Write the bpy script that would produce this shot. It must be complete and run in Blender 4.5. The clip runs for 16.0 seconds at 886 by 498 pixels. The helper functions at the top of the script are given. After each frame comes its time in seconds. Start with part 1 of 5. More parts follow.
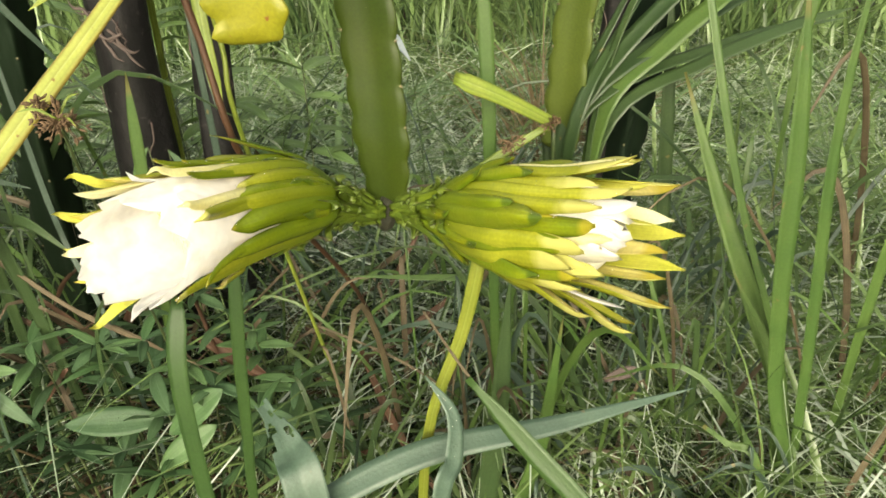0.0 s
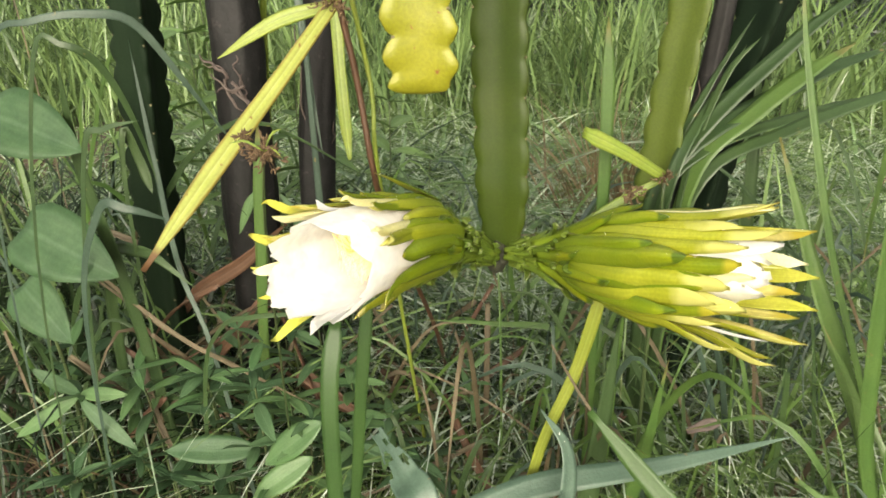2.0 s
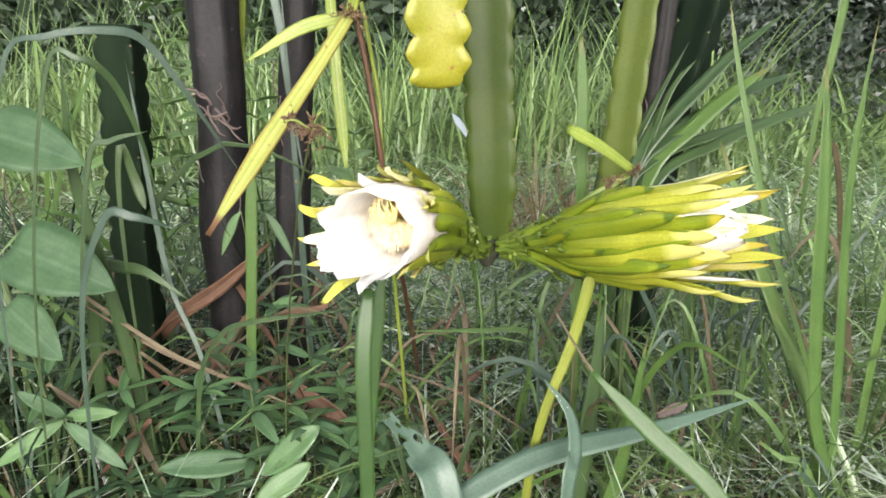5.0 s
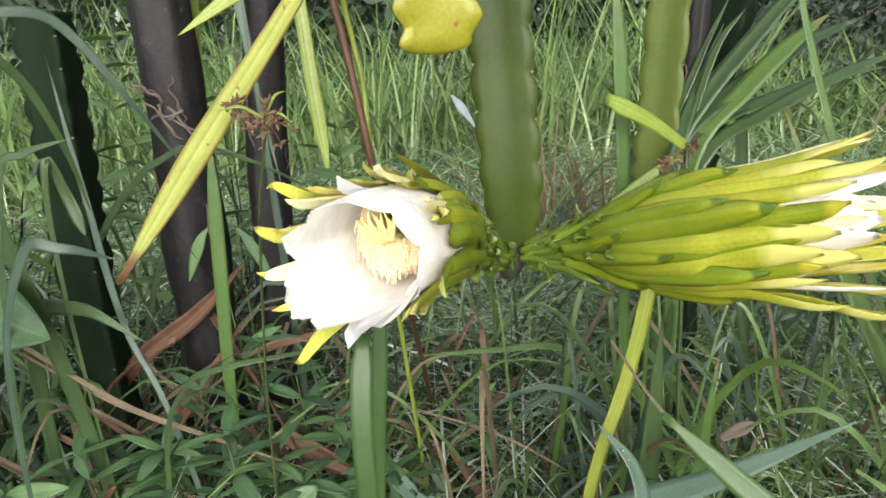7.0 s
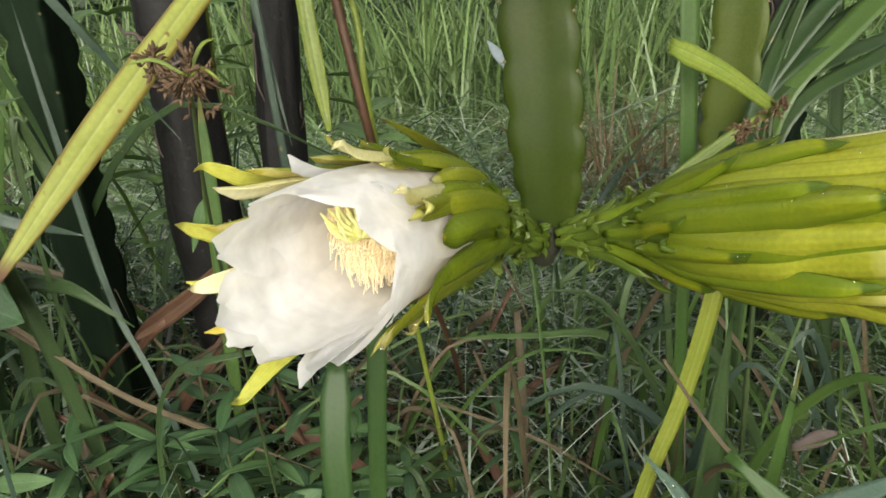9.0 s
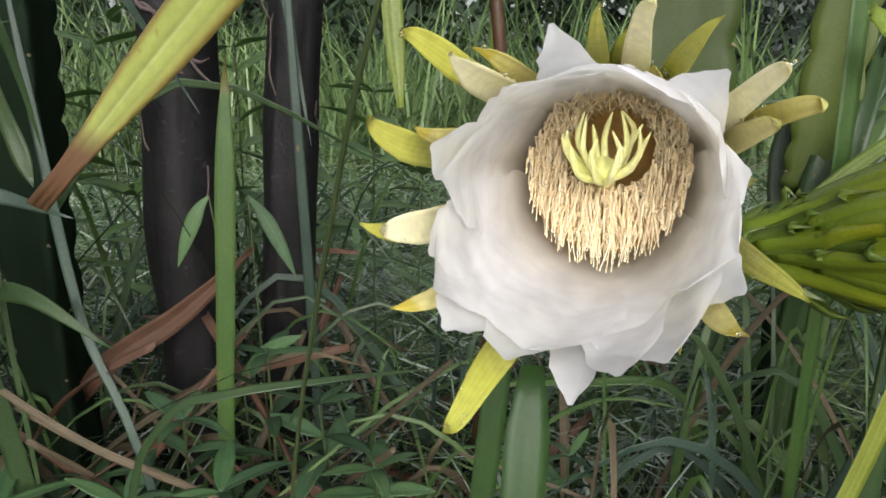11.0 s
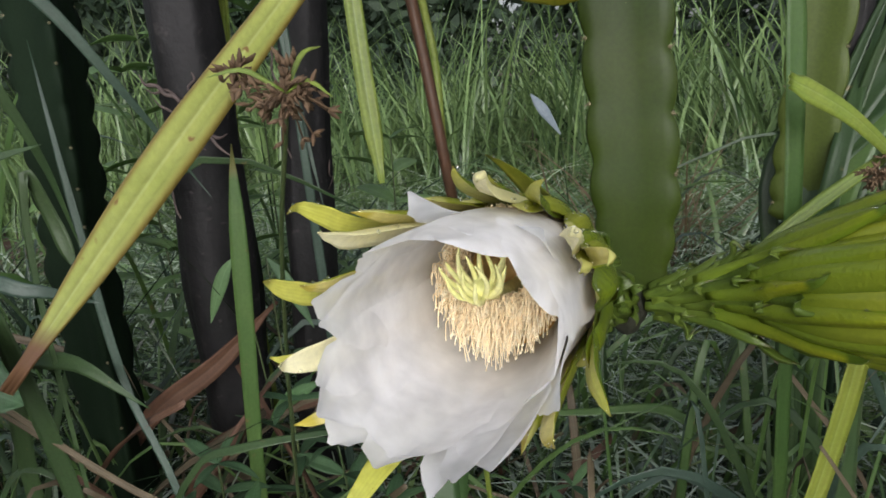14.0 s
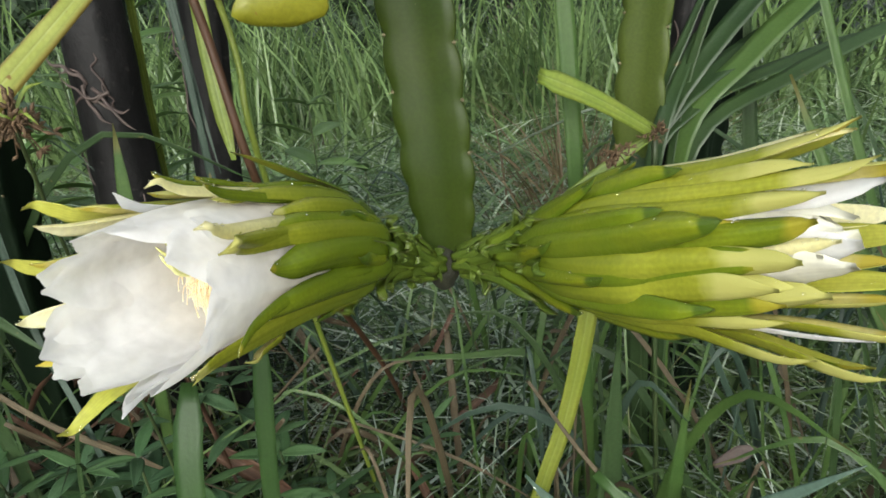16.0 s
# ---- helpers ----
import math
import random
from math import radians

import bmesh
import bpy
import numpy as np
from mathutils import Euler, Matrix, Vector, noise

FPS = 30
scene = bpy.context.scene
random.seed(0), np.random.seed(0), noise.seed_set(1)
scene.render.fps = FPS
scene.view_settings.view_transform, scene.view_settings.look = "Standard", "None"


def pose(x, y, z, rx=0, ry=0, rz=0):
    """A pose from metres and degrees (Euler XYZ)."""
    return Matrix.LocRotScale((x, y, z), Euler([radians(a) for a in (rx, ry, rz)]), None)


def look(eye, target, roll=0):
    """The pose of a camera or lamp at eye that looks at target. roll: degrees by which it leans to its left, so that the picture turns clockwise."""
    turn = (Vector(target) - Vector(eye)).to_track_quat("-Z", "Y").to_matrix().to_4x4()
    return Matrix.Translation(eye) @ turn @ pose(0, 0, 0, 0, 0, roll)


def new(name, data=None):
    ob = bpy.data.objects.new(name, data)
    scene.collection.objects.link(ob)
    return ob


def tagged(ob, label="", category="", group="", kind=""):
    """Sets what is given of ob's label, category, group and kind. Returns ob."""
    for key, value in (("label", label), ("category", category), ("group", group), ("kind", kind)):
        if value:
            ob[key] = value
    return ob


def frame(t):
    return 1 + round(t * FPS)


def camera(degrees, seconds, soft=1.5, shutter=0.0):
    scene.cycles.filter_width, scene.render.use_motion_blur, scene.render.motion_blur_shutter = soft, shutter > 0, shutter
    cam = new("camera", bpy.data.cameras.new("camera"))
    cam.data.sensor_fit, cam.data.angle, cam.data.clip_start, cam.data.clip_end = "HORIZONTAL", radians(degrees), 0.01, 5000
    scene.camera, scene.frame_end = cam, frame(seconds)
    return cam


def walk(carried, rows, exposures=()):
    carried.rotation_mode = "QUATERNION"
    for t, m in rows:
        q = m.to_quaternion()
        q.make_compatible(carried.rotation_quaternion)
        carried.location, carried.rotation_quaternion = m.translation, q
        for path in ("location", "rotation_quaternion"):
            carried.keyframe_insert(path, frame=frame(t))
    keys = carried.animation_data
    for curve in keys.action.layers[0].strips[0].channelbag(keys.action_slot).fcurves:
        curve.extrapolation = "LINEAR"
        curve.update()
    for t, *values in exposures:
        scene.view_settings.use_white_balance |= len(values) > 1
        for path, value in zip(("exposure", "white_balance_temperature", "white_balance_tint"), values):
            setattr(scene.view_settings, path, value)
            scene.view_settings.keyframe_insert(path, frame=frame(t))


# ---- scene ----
cam = camera(65.9, 16.0, 1.7)
PATH = [
    (0, (0.119, 0.107, 0.782), (-0.129, 1.861, -0.148), -2.4),
    (0.5, (0.081, 0.104, 0.795), (-0.159, 1.882, -0.089), -2.2),
    (1, (0.059, 0.09, 0.782), (-0.212, 1.907, -0.008), -1.7),
    (1.5, (0.038, 0.068, 0.782), (-0.26, 1.895, 0.025), -1.1),
    (2, (0.038, 0.051, 0.781), (-0.262, 1.879, 0.026), -0.6),
    (2.5, (0.037, 0.045, 0.758), (-0.202, 1.881, 0.001), -0.5),
    (3, (0.01, 0.027, 0.748), (-0.095, 1.906, 0.072), -1.2),
    (3.5, (-0.027, -0.038, 0.742), (-0.102, 1.87, 0.149), -0.2),
    (6, (-0.042, 0.001, 0.725), (-0.044, 1.919, 0.159), -2.0),
    (6.5, (-0.049, 0.063, 0.718), (-0.021, 1.976, 0.134), -3.5),
    (7, (-0.048, 0.109, 0.71), (-0.101, 2.019, 0.119), -4.2),
    (7.5, (-0.055, 0.142, 0.703), (-0.147, 2.036, 0.069), -3.0),
    (8, (-0.043, 0.173, 0.702), (-0.177, 2.049, 0.022), -3.7),
    (8.5, (-0.024, 0.196, 0.708), (-0.223, 2.051, -0.014), -5.6),
    (9, (-0.024, 0.204, 0.701), (-0.251, 2.056, -0.017), -5.1),
    (9.5, (-0.06, 0.212, 0.678), (-0.266, 2.086, 0.011), -2.7),
    (12, (-0.138, 0.307, 0.638), (-0.068, 2.232, 0.098), -0.4),
    (12.5, (-0.139, 0.3, 0.637), (-0.114, 2.225, 0.095), -1.0),
    (13, (-0.134, 0.295, 0.643), (-0.144, 2.227, 0.126), -1.7),
    (13.5, (-0.114, 0.278, 0.664), (-0.191, 2.212, 0.158), -4.0),
    (14, (-0.081, 0.252, 0.683), (-0.259, 2.173, 0.154), -5.0),
    (14.5, (-0.056, 0.236, 0.688), (-0.312, 2.123, 0.079), -5.2),
    (15, (-0.02, 0.222, 0.69), (-0.278, 2.101, 0.054), -5.0),
    (15.5, (0.013, 0.214, 0.695), (-0.215, 2.093, 0.048), -5.1),
    (16, (0.044, 0.203, 0.703), (-0.172, 2.074, 0.031), -5.9),
]
EXPOSURES = [(0, 1.13, 7900, 4), (2, 1.17, 7500, 6), (3.5, 1.35, 6800, 11), (6, 1.33, 6450, 13), (7, 1.1, 6500, 9), (9, 0.57, 6850, 6), (12, 0.37, 5950, 15), (13, 0.37, 5900, 15), (14, 0.13, 6100, 13), (15, 0.18, 6150, 7), (16, 0.44, 6300, 5)]
walk(cam, [(t, look(eye, target, roll)) for t, eye, target, roll in PATH], EXPOSURES)

# ---- light: overcast sky, broad soft sun ----
world = bpy.data.worlds.new("overcast_sky")
scene.world = world
world.use_nodes = True
wn = world.node_tree
sky = wn.nodes.new("ShaderNodeTexSky")
sky.sky_type, sky.sun_disc = "NISHITA", False
sky.sun_elevation, sky.sun_rotation = radians(24), radians(175)
sky.dust_density, sky.air_density = 4.0, 1.0
pale = wn.nodes.new("ShaderNodeHueSaturation")
pale.inputs["Saturation"].default_value = 0.35
wn.links.new(sky.outputs[0], pale.inputs["Color"])
wn.links.new(pale.outputs[0], wn.nodes["Background"].inputs[0])
wn.nodes["Background"].inputs[1].default_value = 0.15
sun = new("sun", bpy.data.lights.new("sun", "SUN"))
sun.data.energy, sun.data.angle, sun.data.color = 1.9, radians(60), (1.0, 0.97, 0.92)
sun.matrix_world = look((0.05, -2.5, 1.85), (0, 0.6, 0.5))


# ---- materials ----
def mat(name, a, b, rough=0.5, trans=0.0, tcol=None, scale=60.0, rib=0.0, ribs=1.0, tip=None, tip_at=0.93, bump=0.3,
        spots=None, spot_scale=180.0, spot_cut=0.66, root=None, spec=0.5, isle=False, fine=420.0, edge=None, midrib=True):
    """A plant or earth surface: two tones by noise, a rib pattern along the leaf, tip wear, spots and light let through."""
    m = bpy.data.materials.new(name)
    m.use_nodes = True
    t, L = m.node_tree.nodes, m.node_tree.links.new
    bsdf, out = t["Principled BSDF"], t["Material Output"]
    co = t.new("ShaderNodeTexCoord")

    def val(node, socket, v):
        node.inputs[socket].default_value = v
        return node

    def noise_tex(s, detail=3.0):
        n = t.new("ShaderNodeTexNoise")
        val(n, "Scale", s), val(n, "Detail", detail)
        L(co.outputs["Object"], n.inputs["Vector"])
        return n

    def blend(fac, c1, c2):
        x = t.new("ShaderNodeMix")
        x.data_type = "RGBA"
        if isinstance(fac, float):
            x.inputs[0].default_value = fac
        else:
            L(fac, x.inputs[0])
        for i, c in ((6, c1), (7, c2)):
            if isinstance(c, tuple):
                x.inputs[i].default_value = (*c, 1)
            else:
                L(c, x.inputs[i])
        return x.outputs[2]

    def ramp(fac, lo, hi):
        r = t.new("ShaderNodeMapRange")
        L(fac, r.inputs["Value"])
        val(r, "From Min", lo), val(r, "From Max", hi)
        return r.outputs[0]

    def mul(p, q):
        x = t.new("ShaderNodeMath")
        x.operation = "MULTIPLY"
        for i, v in ((0, p), (1, q)):
            if isinstance(v, float):
                x.inputs[i].default_value = v
            else:
                L(v, x.inputs[i])
        return x.outputs[0]

    big, small = noise_tex(scale), noise_tex(fine, 4.0)
    if isle:
        rnd = t.new("ShaderNodeNewGeometry").outputs["Random Per Island"]
    else:
        rnd = t.new("ShaderNodeObjectInfo").outputs["Random"]
    add = t.new("ShaderNodeMath")
    add.operation = "ADD"
    L(mul(ramp(big.outputs[0], 0.3, 0.7), 0.5), add.inputs[0])
    L(mul(rnd, 0.5), add.inputs[1])
    col = blend(add.outputs[0], a, b)
    dark = t.new("ShaderNodeHueSaturation")
    L(col, dark.inputs["Color"])
    L(ramp_range(t, L, small.outputs[0], 0.3, 0.7, 0.86, 1.1), dark.inputs["Value"])
    col = dark.outputs[0]
    height = small.outputs[0]
    sep = t.new("ShaderNodeSeparateXYZ")
    L(co.outputs["UV"], sep.inputs[0])
    if rib:
        wave = t.new("ShaderNodeMath")
        wave.operation = "SINE"
        L(mul(sep.outputs[0], 6.2832 * ribs), wave.inputs[0])
        lines = ramp(wave.outputs[0], -1.0, 1.0)
        vein = t.new("ShaderNodeHueSaturation")
        L(col, vein.inputs["Color"])
        L(ramp_range(t, L, lines, 0, 1, 1.0 - rib, 1.0 + rib), vein.inputs["Value"])
        col = vein.outputs[0]
        mid = t.new("ShaderNodeMath")
        mid.operation = "ABSOLUTE"
        sub = t.new("ShaderNodeMath")
        sub.operation = "SUBTRACT"
        L(sep.outputs[0], sub.inputs[0])
        sub.inputs[1].default_value = 0.5
        L(sub.outputs[0], mid.inputs[0])
        pale_rib = t.new("ShaderNodeHueSaturation")
        L(col, pale_rib.inputs["Color"])
        pale_rib.inputs["Value"].default_value, pale_rib.inputs["Saturation"].default_value = 1.35, 0.85
        if midrib:
            col = blend(ramp_range(t, L, mid.outputs[0], 0.015, 0.05, 0.7, 0.0), col, pale_rib.outputs[0])
        both = t.new("ShaderNodeMath")
        L(mul(lines, min(1.0, 4.0 * rib)), both.inputs[0])
        L(mul(small.outputs[0], 1.6), both.inputs[1])
        height = both.outputs[0]
    if root:
        col = blend(ramp_range(t, L, sep.outputs[1], 0.15, 0.62, 1.0, 0.0), col, root)
    if edge:
        rim_ = t.new("ShaderNodeMath")
        rim_.operation = "PINGPONG"
        L(sep.outputs[0], rim_.inputs[0])
        rim_.inputs[1].default_value = 0.5
        col = blend(ramp_range(t, L, rim_.outputs[0], 0.02, 0.2, 0.85, 0.0), col, edge)
    if spots:
        sp = noise_tex(spot_scale, 2.0)
        col = blend(ramp(sp.outputs[0], spot_cut, spot_cut + 0.05), col, spots)
    if tip:
        shaken = t.new("ShaderNodeMath")
        L(sep.outputs[1], shaken.inputs[0])
        L(mul(big.outputs[0], 0.12), shaken.inputs[1])
        col = blend(ramp(shaken.outputs[0], tip_at + 0.03, tip_at + 0.07), col, tip)
    L(col, bsdf.inputs["Base Color"])
    val(bsdf, "Roughness", rough), val(bsdf, "Specular IOR Level", spec)
    if bump:
        bp = t.new("ShaderNodeBump")
        val(bp, "Strength", bump), val(bp, "Distance", 0.001)
        L(height, bp.inputs["Height"])
        L(bp.outputs[0], bsdf.inputs["Normal"])
    if trans:
        tr, mx = t.new("ShaderNodeBsdfTranslucent"), t.new("ShaderNodeMixShader")
        if tcol:
            L(blend(0.6, col, tcol), tr.inputs[0])
        else:
            L(col, tr.inputs[0])
        mx.inputs[0].default_value = trans
        L(bsdf.outputs[0], mx.inputs[1]), L(tr.outputs[0], mx.inputs[2])
        L(mx.outputs[0], out.inputs[0])
    return m


def ramp_range(t, L, fac, lo, hi, out_lo, out_hi):
    r = t.new("ShaderNodeMapRange")
    L(fac, r.inputs["Value"])
    for k, v in (("From Min", lo), ("From Max", hi), ("To Min", out_lo), ("To Max", out_hi)):
        r.inputs[k].default_value = v
    return r.outputs[0]


M_SEPAL = mat("sepal_green_yellow", (0.108, 0.172, 0.010), (0.21, 0.25, 0.014), 0.25, 0.14, (0.4, 0.45, 0.03), 38, 0.05, 6, root=(0.11, 0.17, 0.012), edge=(0.10, 0.15, 0.008), bump=0.32, tip=(0.34, 0.31, 0.03), tip_at=0.88, midrib=False)
M_SEPAL_T = mat("bract_dark_tip", (0.115, 0.17, 0.008), (0.245, 0.26, 0.012), 0.28, 0.04, (0.3, 0.4, 0.03), 38, 0.05, 5, edge=(0.09, 0.14, 0.008), root=(0.13, 0.185, 0.016), bump=0.35, tip=(0.06, 0.10, 0.008), tip_at=0.72, midrib=False)
M_SEPAL_IN = mat("sepal_inner_olive", (0.30, 0.32, 0.03), (0.46, 0.45, 0.09), 0.4, 0.08, (0.7, 0.65, 0.2), 38, 0.05, 6, bump=0.12, root=(0.5, 0.48, 0.18), midrib=False)
M_SEPAL_Y = mat("sepal_yellow", (0.215, 0.245, 0.016), (0.325, 0.34, 0.034), 0.26, 0.12, (0.6, 0.55, 0.08), 38, 0.05, 6, root=(0.115, 0.17, 0.012), bump=0.22, tip=(0.46, 0.45, 0.13), tip_at=0.78, midrib=False)
M_SEPAL_YIN = mat("sepal_inner_yellow", (0.56, 0.50, 0.13), (0.72, 0.66, 0.30), 0.4, 0.25, (0.85, 0.75, 0.25), 38, 0.015, 6, bump=0.05, tip=(0.5, 0.42, 0.06), tip_at=0.85, midrib=False)
M_SEPAL_C = mat("sepal_cream", (0.80, 0.76, 0.36), (0.90, 0.87, 0.56), 0.38, 0.35, (0.95, 0.88, 0.45), 38, 0.015, 6, root=(0.30, 0.31, 0.03), bump=0.1, midrib=False)
M_SEPAL_CIN = mat("sepal_inner_cream", (0.88, 0.84, 0.50), (0.94, 0.91, 0.68), 0.4, 0.35, (0.95, 0.9, 0.5), 38, 0.015, 6, bump=0.05, midrib=False)
M_BRACT = mat("bract_green", (0.058, 0.098, 0.012), (0.100, 0.142, 0.018), 0.36, 0.08, None, 90, 0.06, 4, bump=0.35, tip=(0.075, 0.085, 0.02), tip_at=0.9, midrib=False)
M_TUBE = mat("flower_tube_green", (0.075, 0.120, 0.014), (0.125, 0.170, 0.020), 0.42, 0.0, None, 70, bump=0.3)
M_PETAL = mat("petal_white", (0.92, 0.92, 0.935), (0.955, 0.955, 0.97), 0.5, 0.57, (0.95, 0.94, 0.92), 30, root=(0.95, 0.85, 0.60), bump=0.05, fine=120)
M_PETAL_O = mat("petal_white_outer", (0.92, 0.92, 0.935), (0.955, 0.955, 0.97), 0.5, 0.60, (0.95, 0.94, 0.92), 30, root=(0.95, 0.85, 0.60), bump=0.05, fine=120)
M_PETAL_B = mat("petal_cream_white", (0.74, 0.73, 0.58), (0.84, 0.83, 0.74), 0.5, 0.2, (0.9, 0.88, 0.7), 30, 0.03, 7, root=(0.62, 0.60, 0.24), bump=0.08, fine=120, midrib=False)
M_STAMEN = mat("stamen_cream", (0.98, 0.75, 0.42), (0.98, 0.86, 0.60), 0.5, 0.0, None, 200, bump=0.1, isle=True)
M_ANTHER = mat("anther_straw", (0.95, 0.80, 0.50), (0.97, 0.88, 0.66), 0.6, 0.0, None, 200, bump=0.1, isle=True)
M_STIGMA = mat("stigma_lime", (0.74, 0.74, 0.26), (0.82, 0.80, 0.40), 0.45, 0.0, None, 150, bump=0.1)
# Amber deepened: the glow of light through the petals is painted in.
M_THROAT = mat("throat_amber_glow", (0.97, 0.62, 0.18), (0.97, 0.68, 0.26), 0.5, 0.5, (0.96, 0.72, 0.34), 60, bump=0.1)
M_CACTUS = mat("cactus_skin", (0.018, 0.036, 0.0026), (0.043, 0.060, 0.0036), 0.5, 0.0, None, 16, bump=0.07, spots=(0.16, 0.17, 0.06), spot_cut=0.75, edge=(0.06, 0.08, 0.012), spec=0.3)
M_CACTUS_P = mat("cactus_pale", (0.040, 0.062, 0.008), (0.066, 0.088, 0.012), 0.55, 0.0, None, 18, bump=0.08, spec=0.3)
M_CACTUS_Y = mat("cactus_yellow", (0.150, 0.160, 0.008), (0.215, 0.205, 0.014), 0.5, 0.0, None, 22, spots=(0.16, 0.06, 0.02), spot_cut=0.70, spot_scale=130)
INSIDE = {"sepal_green_yellow": M_SEPAL_IN, "sepal_yellow": M_SEPAL_YIN, "sepal_cream": M_SEPAL_CIN, "bract_dark_tip": M_SEPAL_IN}
# Shade is put into this colour: near-black skin for the stems behind.
M_CACTUS_SHADE = mat("cactus_painted_shade", (0.004, 0.010, 0.005), (0.009, 0.018, 0.008), 0.75, 0.0, None, 18, bump=0.15, spec=0.1)
M_KNOB = mat("node_hollow_shade", (0.008, 0.010, 0.004), (0.022, 0.023, 0.009), 0.8, 0.0, None, 120, fine=500, bump=0.6)
M_AREOLE = mat("areole_felt", (0.10, 0.085, 0.04), (0.17, 0.15, 0.08), 0.8)
M_SEDGE = mat("sedge_leaf_yellow", (0.21, 0.255, 0.04), (0.355, 0.39, 0.11), 0.42, 0.3, (0.7, 0.65, 0.12), 40, 0.16, 3, tip=(0.13, 0.065, 0.03), tip_at=0.955, spots=(0.16, 0.07, 0.03), spot_cut=0.68, spot_scale=150, edge=(0.22, 0.14, 0.03))
M_SEDGE_G = mat("sedge_leaf_green", (0.14, 0.22, 0.03), (0.24, 0.29, 0.05), 0.42, 0.3, None, 40, 0.14, 3)
M_SPIKE = mat("spikelet_brown", (0.07, 0.04, 0.02), (0.14, 0.09, 0.045), 0.8, 0.0, None, 300)
M_STICK = mat("stalk_brown", (0.036, 0.018, 0.007), (0.080, 0.032, 0.013), 0.55, 0.0, None, 60)
M_BLADE = mat("grass_blade", (0.0372, 0.0864, 0.0180), (0.0828, 0.1440, 0.0348), 0.42, 0.25, (0.2, 0.36, 0.06), 30, 0.02, 5, tip=(0.12, 0.12, 0.04), tip_at=0.95, bump=0.2, spots=(0.13, 0.11, 0.04), spot_scale=90, spot_cut=0.70, midrib=False, spec=0.5)
M_BLADE_B = mat("grass_blade_bluish", (0.022, 0.046, 0.031), (0.054, 0.086, 0.060), 0.42, 0.2, None, 30, 0.02, 5, bump=0.2, spots=(0.13, 0.11, 0.04), spot_scale=90, spot_cut=0.70, midrib=False, spec=0.4)
M_BLADE_Y = mat("grass_blade_yellow", (0.125, 0.175, 0.018), (0.215, 0.245, 0.038), 0.4, 0.3, (0.7, 0.65, 0.1), 30, 0.1, 4, tip=(0.22, 0.17, 0.04), tip_at=0.97)
M_STRAP = mat("strap_leaf", (0.017, 0.048, 0.009), (0.035, 0.078, 0.016), 0.5, 0.1, (0.12, 0.35, 0.03), 30, 0.03, 4, bump=0.15, midrib=False)
M_BLADE_W = mat("blade_pale_bluish", (0.050, 0.092, 0.064), (0.092, 0.145, 0.104), 0.4, 0.2, None, 30, 0.03, 5, bump=0.2, spots=(0.15, 0.13, 0.07), spot_scale=90, spot_cut=0.70, midrib=False)
M_BLADE_D = mat("grass_blade_deep", (0.020, 0.046, 0.015), (0.045, 0.080, 0.026), 0.42, 0.2, None, 30, 0.02, 5, bump=0.2, spots=(0.13, 0.11, 0.04), spot_scale=90, spot_cut=0.70, midrib=False, spec=0.5)
M_LEAF_W = mat("pale_leaf_underside", (0.22, 0.28, 0.31), (0.32, 0.37, 0.40), 0.5, 0.2, None, 60, 0.02, 5, bump=0.1, midrib=False)
M_BROAD = mat("broad_leaf", (0.042, 0.102, 0.036), (0.105, 0.185, 0.070), 0.42, 0.25, (0.2, 0.4, 0.06), 40, 0.06, 9)
M_BROAD_L = mat("broad_leaf_light", (0.028, 0.066, 0.030), (0.075, 0.134, 0.062), 0.45, 0.2, (0.2, 0.4, 0.08), 70, 0.06, 9, spec=0.25)
M_WEED = mat("weed_leaf", (0.085, 0.165, 0.050), (0.19, 0.30, 0.105), 0.42, 0.3, (0.3, 0.45, 0.12), 50, 0.05, 9, spec=0.4)
M_HSTEM = mat("herb_stem", (0.026, 0.048, 0.014), (0.060, 0.078, 0.026), 0.5)
M_POST = mat("charred_post", (0.0045, 0.0045, 0.0046), (0.015, 0.014, 0.014), 0.6, 0.0, None, 40, fine=160, bump=1.0, spec=0.25, spots=(0.026, 0.024, 0.023), spot_scale=90, spot_cut=0.66)
M_ROOT = mat("dry_root", (0.042, 0.028, 0.024), (0.098, 0.074, 0.064), 0.7)
M_STRAW = mat("dry_leaf", (0.054, 0.040, 0.020), (0.118, 0.092, 0.050), 0.65, 0.15, None, 40, 0.1, 4)
M_STRAW_R = mat("dry_leaf_red", (0.062, 0.028, 0.014), (0.120, 0.062, 0.033), 0.65, 0.1, None, 40, 0.1, 4)
M_GRASS = mat("meadow_grass", (0.014, 0.040, 0.013), (0.235, 0.345, 0.125), 0.24, 0.22, None, 3, isle=True, bump=0, fine=60)
M_GRASS_G = mat("glossy_grass", (0.030, 0.070, 0.022), (0.20, 0.31, 0.13), 0.2, 0.25, None, 3, isle=True, bump=0, fine=60, spec=0.8)
# Pale stems, whitened further: the sky's sheen is put into their colour.
M_GRASS_P = mat("wiry_grass_pale_sheen", (0.20, 0.28, 0.18), (0.64, 0.74, 0.54), 0.22, 0.2, None, 3, isle=True, bump=0, fine=60)
# Near-white blades: the glints of wet grass are painted as colour.
M_GRASS_W = mat("wet_grass_painted_glint", (0.40, 0.50, 0.38), (0.78, 0.86, 0.74), 0.2, 0.2, None, 3, isle=True, bump=0, fine=60, spec=0.7)
# Meadow grass darkened: the shade near the ground is put into its colour.
M_GRASS_SHADE = mat("grass_painted_shade", (0.008, 0.020, 0.008), (0.038, 0.065, 0.027), 0.27, 0.2, None, 3, isle=True, bump=0, fine=60)
M_GRASS_S = mat("dead_grass", (0.080, 0.052, 0.024), (0.208, 0.160, 0.080), 0.6, 0.2, None, 3, isle=True, bump=0, fine=60)
